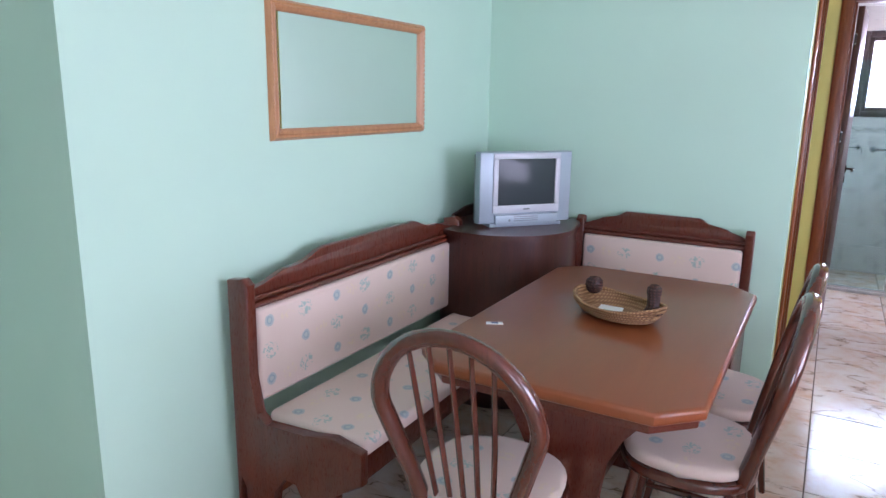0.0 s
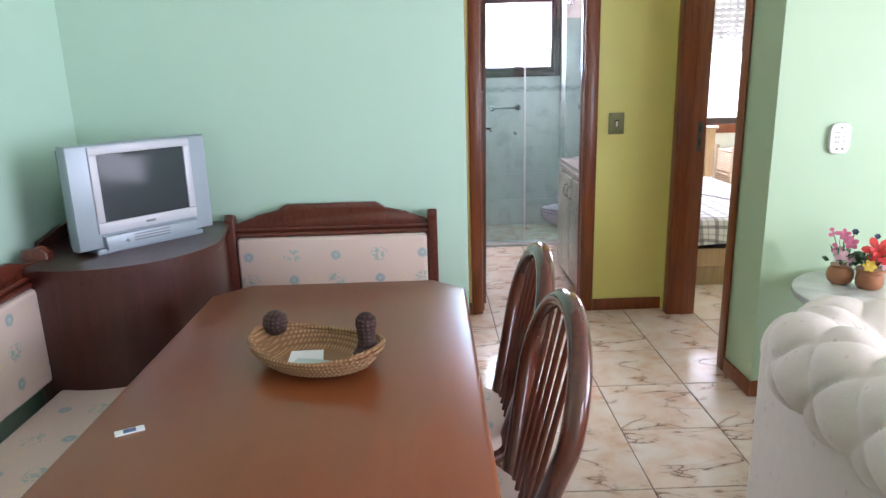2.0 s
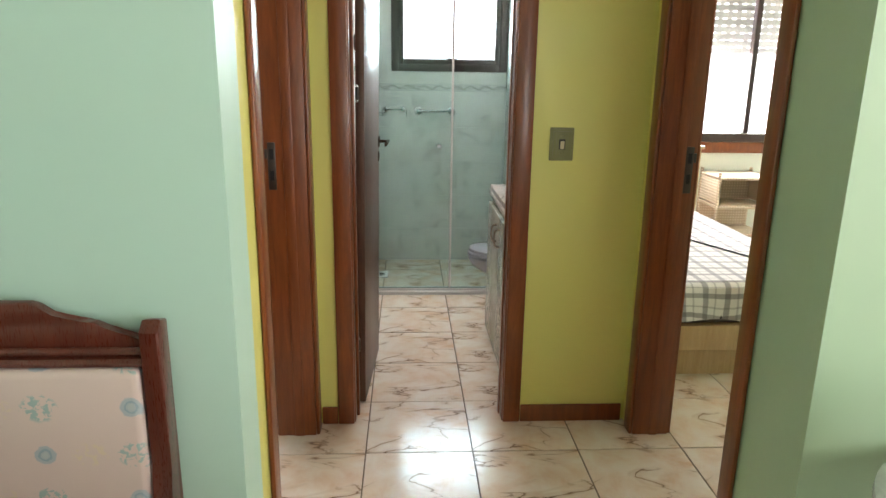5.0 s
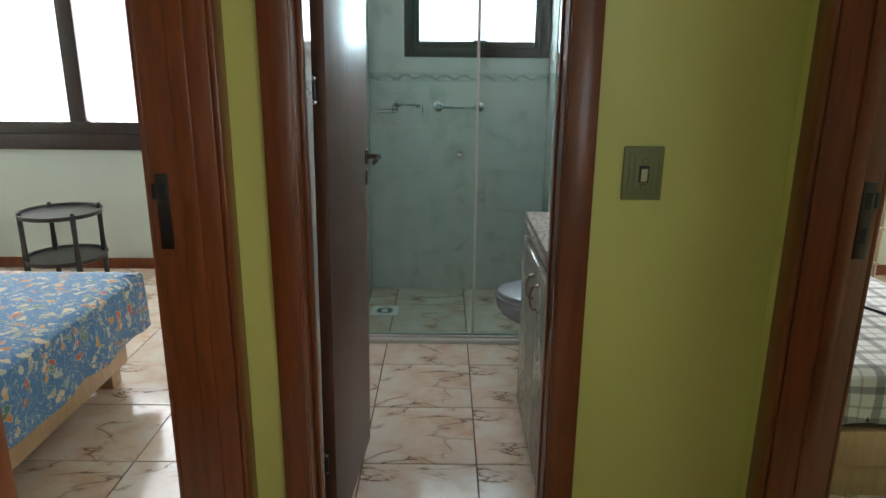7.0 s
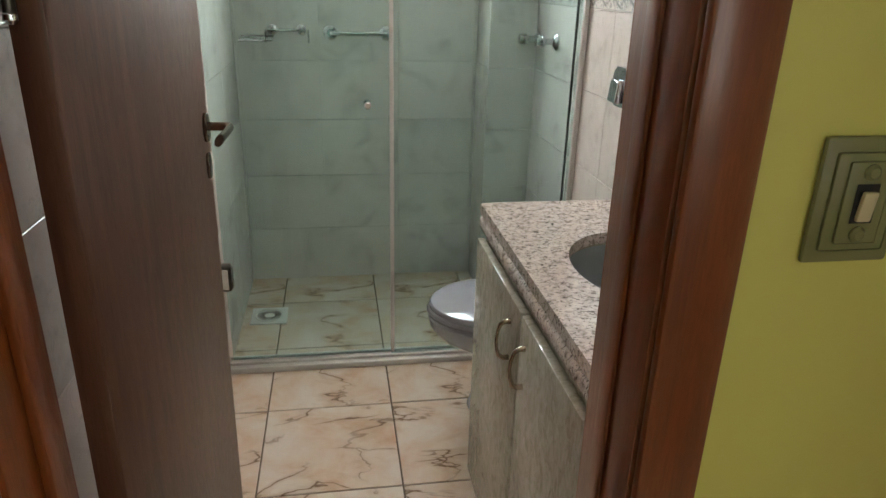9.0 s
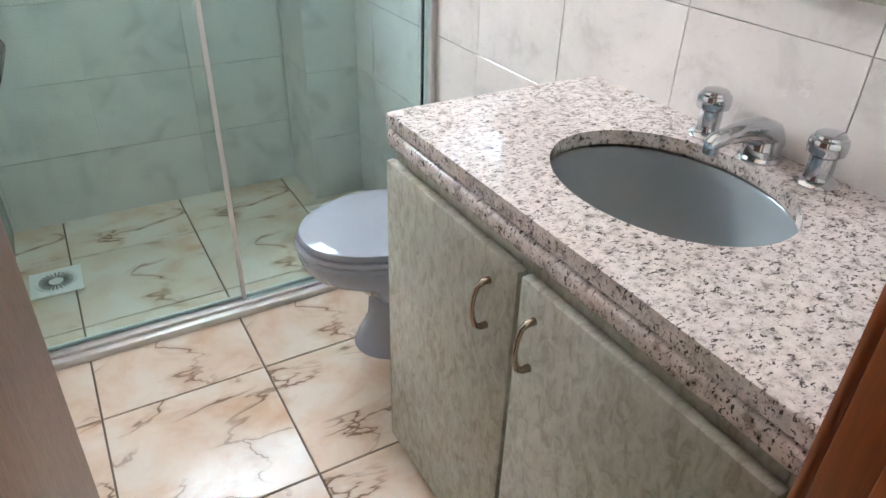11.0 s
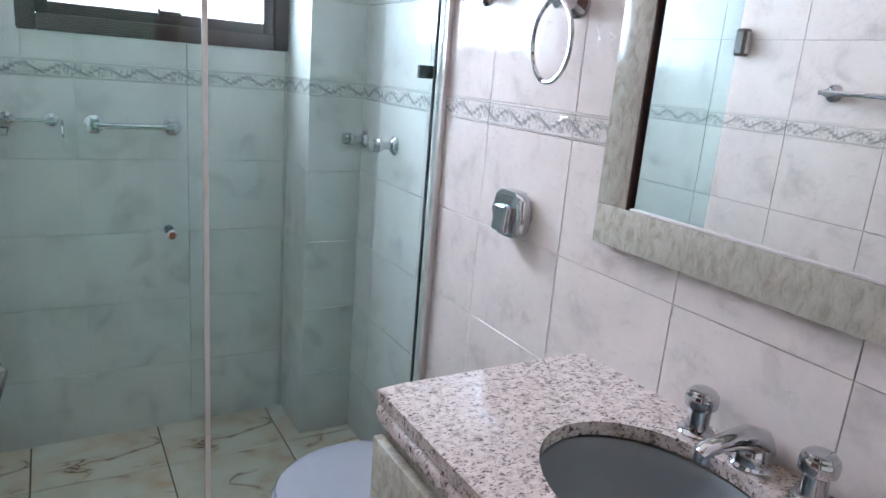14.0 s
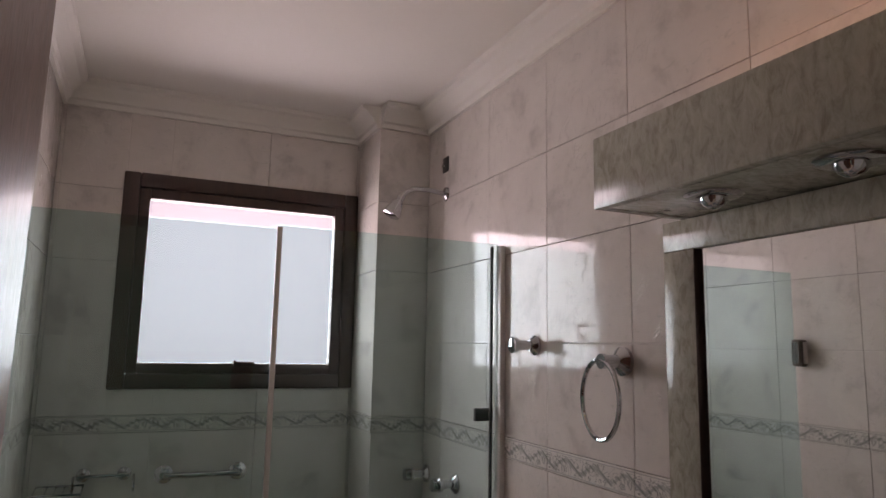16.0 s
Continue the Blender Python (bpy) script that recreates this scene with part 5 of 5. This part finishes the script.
# ---------- vanity ----------
def ring_plate(bm, outer, inner, z0, z1):
    """A slab between an outer and an inner loop with equal counts."""
    n = len(outer)
    vs = [[bm.verts.new((x, y, z)) for x, y in loop] for loop in (outer, inner) for z in (z0, z1)]
    o0, o1, i0, i1 = vs
    for i in range(n):
        j = (i + 1) % n
        bm.faces.new((o1[i], o1[j], i1[j], i1[i]))
        bm.faces.new((o0[i], i0[i], i0[j], o0[j]))
        bm.faces.new((o0[i], o0[j], o1[j], o1[i]))
        bm.faces.new((i0[i], i1[i], i1[j], i0[j]))


def square_loop(x0, x1, y0, y1, cx, cy, n):
    """Points on a rectangle along rays from (cx, cy)."""
    out = []
    for i in range(n):
        a = 2 * math.pi * i / n
        dx, dy = math.cos(a), math.sin(a)
        k = min((x1 - cx) / dx if dx > 1e-9 else 1e9, (x0 - cx) / dx if dx < -1e-9 else 1e9, (y1 - cy) / dy if dy > 1e-9 else 1e9, (y0 - cy) / dy if dy < -1e-9 else 1e9)
        out.append((cx + k * dx, cy + k * dy))
    for px, py in ((x0, y0), (x1, y0), (x1, y1), (x0, y1)):
        i = min(range(n), key=lambda q: (out[q][0] - px) ** 2 + (out[q][1] - py) ** 2)
        out[i] = (px, py)
    return out


BX, BY, BA, BB = 0.440, 0.810, 0.155, 0.197


def vanity():
    ob = thing("vanity_cabinet", "grey green marbled bathroom cabinet with two doors", "cabinet")
    part("side_panel", box((0.205, 1.207, 0.075), (0.668, 1.225, 0.765), 0.002), GREENLAM, ob)
    part("side_panel", box((0.205, 0.385, 0.075), (0.668, 0.403, 0.765), 0.002), GREENLAM, ob)
    part("bottom_panel", box((0.205, 0.4035, 0.075), (0.668, 1.2065, 0.093), 0.001), GREENLAM, ob)
    part("back_panel", box((0.655, 0.4035, 0.0935), (0.668, 1.2065, 0.765), 0.001), GREENLAM, ob)
    part("front_rail", box((0.205, 0.4035, 0.70), (0.223, 1.2065, 0.772), 0.001), GREENLAM, ob)
    part("plinth", box((0.25, 0.40, 0.0), (0.66, 1.20, 0.075)), GREENLAM, ob)
    for y0, y1, hy in ((0.814, 1.23, 0.880), (0.396, 0.805, 0.767)):
        d = part("door", box((0.184, y0, 0.045), (0.203, y1, 0.748), 0.0025), GREENLAM, ob)
        part("handle", tube([(0.186, hy, 0.612), (0.172, hy, 0.612), (0.163, hy, 0.618), (0.158, hy, 0.634), (0.156, hy, 0.654), (0.158, hy, 0.674), (0.163, hy, 0.690), (0.172, hy, 0.696), (0.186, hy, 0.696)], [0.0065, 0.0055, 0.0047, 0.004, 0.0036, 0.004, 0.0047, 0.0055, 0.0065], 10), NICKEL, d, "slim bowed satin nickel handle")
    top = thing("countertop", "pinkish grey speckled granite vanity top with oval cut-out", "countertop")
    bm = bmesh.new()
    n = 72
    oval = [(BX + BA * math.cos(2 * math.pi * i / n), BY + BB * math.sin(2 * math.pi * i / n)) for i in range(n)]
    ring_plate(bm, square_loop(0.19, 0.671, 0.379, 1.24, BX, BY, n), oval, 0.811, 0.836)
    lip = [e for e in bm.edges if all(abs(v.co.z - 0.836) < 1e-5 and (v.co.x < 0.1905 or v.co.y > 1.2395) for v in e.verts)]
    bmesh.ops.bevel(bm, geom=lip, offset=0.006, segments=3, affect="EDGES", profile=0.5)
    part("slab", bm, GRANITE, top)
    part("groove_strip", box((0.204, 0.379, 0.8057), (0.225, 1.23, 0.8108)), GRANITE, top)
    part("front_apron", box((0.188, 0.379, 0.773), (0.218, 1.24, 0.8055), 0.009, 3), GRANITE, top)
    part("end_apron", box((0.219, 1.215, 0.773), (0.671, 1.24, 0.8055), 0.004), GRANITE, top)
    bas = thing("wash_basin", "oval grey undermount ceramic basin", "basin", pose(BX, BY, 0))
    bm = bmesh.new()
    prof = [(1.03, 0.8045), (1.01, 0.80), (0.985, 0.78), (0.94, 0.75), (0.86, 0.715), (0.74, 0.685), (0.58, 0.662), (0.38, 0.648), (0.2, 0.642), (0.1, 0.641)]
    rings = [[bm.verts.new((BA * r * math.cos(2 * math.pi * i / 48), BB * r * math.sin(2 * math.pi * i / 48), z)) for i in range(48)] for r, z in prof]
    for a, b in zip(rings, rings[1:]):
        for i in range(48):
            bm.faces.new((a[i], a[(i + 1) % 48], b[(i + 1) % 48], b[i]))
    bm.faces.new(rings[-1])
    part("bowl", bm, BASIN_CER, bas)
    part("waste", lathe([(0.021, 0.6415), (0.021, 0.645), (0.015, 0.646), (0.012, 0.643)], 20), CHROME, bas)
    tap = thing("basin_tap", "chrome three-hole basin tap set", "tap", pose(0, 0, 0.836))
    for y in (0.905, 0.70):
        part("tap_base", lathe([(0.030, 0), (0.031, 0.003), (0.028, 0.007), (0.020, 0.010), (0.0185, 0.014), (0.0185, 0.044), (0.021, 0.046)], 28, pose(0.628, y, 0)), CHROME, tap)
        part("tap_head", lathe([(0.021, 0.046), (0.0265, 0.050), (0.0275, 0.056), (0.0275, 0.066), (0.026, 0.071), (0.0225, 0.073), (0.0215, 0.0765), (0.018, 0.079), (0.006, 0.080)], 28, pose(0.628, y, 0)), CHROME, tap)
    part("spout_base", lathe([(0.034, 0), (0.034, 0.004), (0.030, 0.008), (0.029, 0.018), (0.026, 0.034), (0.019, 0.050), (0.008, 0.058)], 28, pose(0.630, 0.80, 0)), CHROME, tap)
    part("spout", tube([(0.640, 0.80, 0.022), (0.628, 0.80, 0.040), (0.604, 0.801, 0.051), (0.575, 0.803, 0.053), (0.545, 0.806, 0.050), (0.522, 0.809, 0.044), (0.516, 0.810, 0.038)], [0.024, 0.0245, 0.021, 0.0165, 0.0135, 0.013, 0.0115], 16, flat=1.15), CHROME, tap)
    part("aerator", lathe([(0.0105, 0), (0.0115, 0.003), (0.0115, 0.012)], 16, pose(0.520, 0.8095, 0.026)), CHROME, tap)


vanity()


def toilet():
    ob = thing("toilet", "grey ceramic toilet with closed grey lid", "toilet", pose(0.40, 1.595, 0))
    def egg(s, z, n=36, shift=0.0):
        return [(-0.05 + shift + (0.235 if math.cos(a) < 0 else 0.175) * s * math.cos(a), 0.178 * s * math.sin(a), z * 0.925) for a in span(0, 2 * math.pi, n)[:-1]]
    def loft(loops):
        bm = bmesh.new()
        rs = [[bm.verts.new(p) for p in l] for l in loops]
        k = len(rs[0])
        for a, b in zip(rs, rs[1:]):
            for i in range(k):
                bm.faces.new((a[i], a[(i + 1) % k], b[(i + 1) % k], b[i]))
        bm.faces.new(rs[0][::-1])
        bm.faces.new(rs[-1])
        return bm
    part("bowl", loft([egg(0.62, 0.0, shift=0.05), egg(0.58, 0.03, shift=0.05), egg(0.48, 0.10, shift=0.06), egg(0.46, 0.18, shift=0.06), egg(0.60, 0.25, shift=0.03), egg(0.88, 0.31), egg(0.985, 0.35), egg(1.0, 0.375), egg(0.96, 0.385)]), GREY_CERAMIC, ob)
    part("seat", loft([egg(0.97, 0.387), egg(1.01, 0.390), egg(1.02, 0.398), egg(1.0, 0.406), egg(0.96, 0.408)]), GREY_CERAMIC, ob)
    part("lid", loft([egg(0.95, 0.4095), egg(0.985, 0.413), egg(0.985, 0.420), egg(0.96, 0.428), egg(0.85, 0.434), egg(0.4, 0.438)]), GREY_CERAMIC, ob)
    part("rear_block", box((0.08, -0.10, 0.02), (0.268, 0.10, 0.354), 0.03, 3), GREY_CERAMIC, ob)
    for y in (-0.07, 0.07):
        part("lid_hinge", box((0.105, y - 0.02, 0.357), (0.15, y + 0.02, 0.397), 0.008), GREY_CERAMIC, ob)


toilet()

# ---------- bathroom wall fittings ----------
def wall_rose(parent, m, r=0.024, stem=0.04):
    part("rose", lathe([(r, 0), (r, 0.006), (r * 0.8, 0.010), (r * 0.45, 0.014), (r * 0.42, stem)], 20, m), CHROME, parent)


OUT_BACK = lambda x, z, y=2.742: pose(x, y, z, 90)
OUT_RIGHT = lambda y, z: pose(0.672, y, z, 0, -90)
OUT_LEFT = lambda y, z: pose(-0.567, y, z, 0, 90)


def fittings():
    ob = thing("towel_bar", "short chrome grab bar on the tiled wall", "towel bar")
    for x in (-0.165, 0.075):
        wall_rose(ob, OUT_BACK(x, 1.13), 0.030, 0.032)
    part("bar", tube([(-0.165, 2.712, 1.13), (-0.13, 2.702, 1.13), (0.04, 2.702, 1.13), (0.075, 2.712, 1.13)], 0.0095, 12), CHROME, ob)
    soap = thing("soap_rack", "chrome wire soap rack on the tiled wall", "soap rack")
    for x in (-0.405, -0.285):
        wall_rose(soap, OUT_BACK(x, 1.14), 0.021, 0.03)
    part("rail", tube([(-0.42, 2.71, 1.14), (-0.27, 2.71, 1.14)], 0.005, 8), CHROME, soap)
    part("wire_tray", tube([(-0.40, 2.71, 1.115), (-0.40, 2.62, 1.105), (-0.53, 2.62, 1.105), (-0.53, 2.715, 1.115), (-0.40, 2.71, 1.115)], 0.0035, 6), CHROME, soap)
    for x in (-0.425, -0.45, -0.475, -0.50):
        part("tray_wire", tube([(x, 2.715, 1.112), (x, 2.62, 1.104)], 0.002, 6), CHROME, soap)
    for x in (-0.43, -0.255):
        part("hook", tube([(x, 2.71, 1.14), (x, 2.685, 1.125), (x, 2.68, 1.105), (x, 2.695, 1.092), (x, 2.708, 1.105)], 0.004, 6), CHROME, soap)
    for y, z in ((2.46, 1.135), (2.22, 1.143)):
        v = thing("shower_valve", "chrome shower valve handle on the tiled wall", "valve", group="shower valves")
        m = OUT_RIGHT(y, z)
        part("rose", lathe([(0.030, 0), (0.030, 0.004), (0.022, 0.012), (0.014, 0.018)], 20, m), CHROME, v)
        part("handle", lathe([(0.012, 0.018), (0.012, 0.045), (0.020, 0.050), (0.022, 0.060), (0.016, 0.064), (0.021, 0.070), (0.019, 0.082)], 16, m), CHROME, v)
    hk = thing("robe_hook", "chrome robe hook knob on the tiled wall", "hook")
    m = OUT_RIGHT(1.745, 1.577)
    part("rose", lathe([(0.026, 0), (0.026, 0.006), (0.018, 0.014), (0.015, 0.02)], 20, m), CHROME, hk)
    part("peg", lathe([(0.013, 0.02), (0.013, 0.055), (0.020, 0.060), (0.021, 0.072), (0.015, 0.076)], 16, m), CHROME, hk)
    rg = thing("towel_ring", "chrome towel ring hanging on the tiled wall", "towel ring")
    m = OUT_RIGHT(1.392, 1.545)
    part("rose", lathe([(0.031, 0), (0.031, 0.008), (0.022, 0.016), (0.014, 0.022), (0.013, 0.05), (0.016, 0.052), (0.016, 0.062)], 20, m), CHROME, rg)
    part("ring", tube([(0.615 + 0.004 * math.sin(a), 1.402 + 0.068 * math.sin(a), 1.465 + 0.082 * math.cos(a)) for a in span(0, 2 * math.pi, 36)[:-1]], 0.0052, 8, True), CHROME, rg)
    fl = thing("flush_valve", "chrome flush valve with square push plate", "flush valve")
    part("cover", prism([(0.055 * math.copysign(abs(math.cos(a)) ** 0.5, math.cos(a)), 0.062 * math.copysign(abs(math.sin(a)) ** 0.5, math.sin(a))) for a in span(0, 2 * math.pi, 28)[:-1]], 0.032, 0.012, OUT_RIGHT(1.53, 1.075), 3), CHROME, fl)
    part("lever", box((-0.036, -0.030, 0.030), (0.030, 0.030, 0.052), 0.008, 3, OUT_RIGHT(1.53, 1.062) @ pose(0, 0, 0, 0, 6)), CHROME, fl)
    sh = thing("shower_fitting", "chrome shower head on a bent wall arm", "shower")
    part("rose", lathe([(0.026, 0), (0.024, 0.006), (0.012, 0.012)], 18, OUT_RIGHT(2.335, 2.10)), CHROME, sh)
    part("arm", tube([(0.670, 2.335, 2.10), (0.60, 2.335, 2.108), (0.545, 2.335, 2.105), (0.515, 2.335, 2.085), (0.505, 2.335, 2.072)], 0.0085, 10), CHROME, sh)
    part("head", lathe([(0.012, 0), (0.014, 0.012), (0.012, 0.02), (0.020, 0.032), (0.030, 0.075), (0.030, 0.082), (0.026, 0.084)], 20, look((0.508, 2.335, 2.078), (0.455, 2.335, 1.98)) @ pose(0, 0, 0, 180)), CHROME, sh)
    hole = thing("wall_box", "open dark electrical box in the tiled wall", "electrical box")
    part("recess", box((0.6690, 2.315, 2.180), (0.6718, 2.365, 2.235), 0.002), BLACK, hole)
    part("wire_stub", tube([(0.668, 2.35, 2.205), (0.660, 2.345, 2.20), (0.655, 2.338, 2.205)], 0.003, 6), WHITEPL, hole)
    lb = thing("long_towel_bar", "chrome towel bar on the opposite tiled wall", "towel bar")
    for y in (1.55, 1.05):
        wall_rose(lb, OUT_LEFT(y, 1.42), 0.028, 0.05)
    part("bar", tube([(-0.515, 1.57, 1.42), (-0.515, 1.03, 1.42)], 0.008, 10), CHROME, lb)
    for z in (1.525, 0.325):
        bp = thing("glass_clip", "rounded chrome clip holding the shower glass edge", "glass clip", group="shower glass clips")
        part("body", box((-0.566, 1.890, z), (-0.528, 1.932, z + 0.095), 0.009, 3), STEEL, bp)
        part("face_plate", box((-0.557, 1.886, z + 0.010), (-0.537, 1.8895, z + 0.085), 0.0015, 1), ALU, bp)
        part("side_plate", box((-0.5275, 1.897, z + 0.010), (-0.5245, 1.926, z + 0.085), 0.0014, 1), CHROME, bp)


fittings()


def mirror_unit():
    ob = thing("bathroom_mirror", "wall mirror in a wide grey green marbled frame", "mirror")
    y0, y1, z0, z1, w = 0.385, 1.238, 1.085, 1.815, 0.078
    part("frame_rail", box((0.647, y0, z0), (0.670, y1, z0 + w), 0.002), GREENLAM, ob)
    part("frame_rail", box((0.647, y0, z1 - w + 0.02), (0.670, y1, z1), 0.002), GREENLAM, ob)
    part("frame_stile", box((0.647, y1 - w, z0 + w + 0.0005), (0.670, y1, z1 - w + 0.0195), 0.002), GREENLAM, ob)
    part("glass_bead", box((0.650, y0, z0 + w + 0.0005), (0.6565, y1 - w - 0.008, z0 + w + 0.0045), 0.001), ALU, ob)
    part("inner_bead", box((0.646, y1 - w - 0.0035, z0 + w), (0.668, y1 - w - 0.001, z1 - w + 0.02), 0.002), WINBROWN, ob)
    part("glass", box((0.6570, y0 + 0.01, z0 + w + 0.001), (0.6695, y1 - w - 0.007, z1 - w + 0.019)), MIRROR, ob)
    shf = thing("light_pelmet", "grey green marbled light pelmet above the mirror", "pelmet")
    part("front_board", box((0.448, 0.385, 1.815), (0.468, 1.19, 1.945), 0.002), GREENLAM, shf)
    part("end_board", box((0.4685, 1.172, 1.815), (0.670, 1.19, 1.945), 0.002), GREENLAM, shf)
    part("bottom_board", box((0.4685, 0.385, 1.816), (0.670, 1.1715, 1.832), 0.001), GREENLAM, shf)
    for y in (1.0, 0.772, 0.545):
        lamp = thing("pelmet_spotlight", "chrome recessed spotlight under the pelmet", "spotlight", group="pelmet spotlights")
        m = pose(0.537, y, 1.816, 180)
        part("trim_ring", lathe([(0.020, 0), (0.044, 0.0), (0.046, 0.003), (0.040, 0.007), (0.026, 0.008)], 24, m), CHROME, lamp)
        part("lens", lathe([(0.022, 0.006), (0.021, 0.012), (0.016, 0.020), (0.007, 0.025), (0.0005, 0.026)], 18, m), CHROME, lamp)


mirror_unit()
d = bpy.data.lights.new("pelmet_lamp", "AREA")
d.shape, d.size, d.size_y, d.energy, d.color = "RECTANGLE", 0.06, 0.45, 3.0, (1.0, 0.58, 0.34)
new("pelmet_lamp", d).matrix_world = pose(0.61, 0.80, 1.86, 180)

# ---------- floor tiles ----------
P = 0.41
def tile_mesh(w, d, t, ch, material, name):
    bm = bmesh.new()
    lo = [bm.verts.new((x, y, -t)) for x, y in ((-w, -d), (w, -d), (w, d), (-w, d))]
    mid = [bm.verts.new((x, y, -ch)) for x, y in ((-w, -d), (w, -d), (w, d), (-w, d))]
    hi = [bm.verts.new((x, y, 0)) for x, y in ((-w + ch, -d + ch), (w - ch, -d + ch), (w - ch, d - ch), (-w + ch, d - ch))]
    for i in range(4):
        j = (i + 1) % 4
        bm.faces.new((lo[i], lo[j], mid[j], mid[i]))
        bm.faces.new((mid[i], mid[j], hi[j], hi[i]))
    bm.faces.new(hi)
    return mesh_of(bm, name, material, False)


def lay_floor():
    floor = bpy.data.objects["floor"]
    me = tile_mesh(P / 2 - 0.0025, P / 2 - 0.0025, 0.008, 0.0012, FLOORTILE, "floor_tile")
    rng = random.Random(4)
    for i in range(-9, 9):
        for j in range(-16, 8):
            x, y = (i + 0.5) * P, (j + 0.5) * P
            if y < -6.6 or (y > -0.9 and not -3.4 < x < 3.6):
                continue
            if x < -2.4 and -3.3 < y < -0.9:
                continue
            ob = new("floor_tile", me)
            ob.parent = floor
            ob.matrix_basis = pose(x, y, rng.uniform(-0.0004, 0.0004), rng.gauss(0, 0.05), rng.gauss(0, 0.05), 0)


lay_floor()
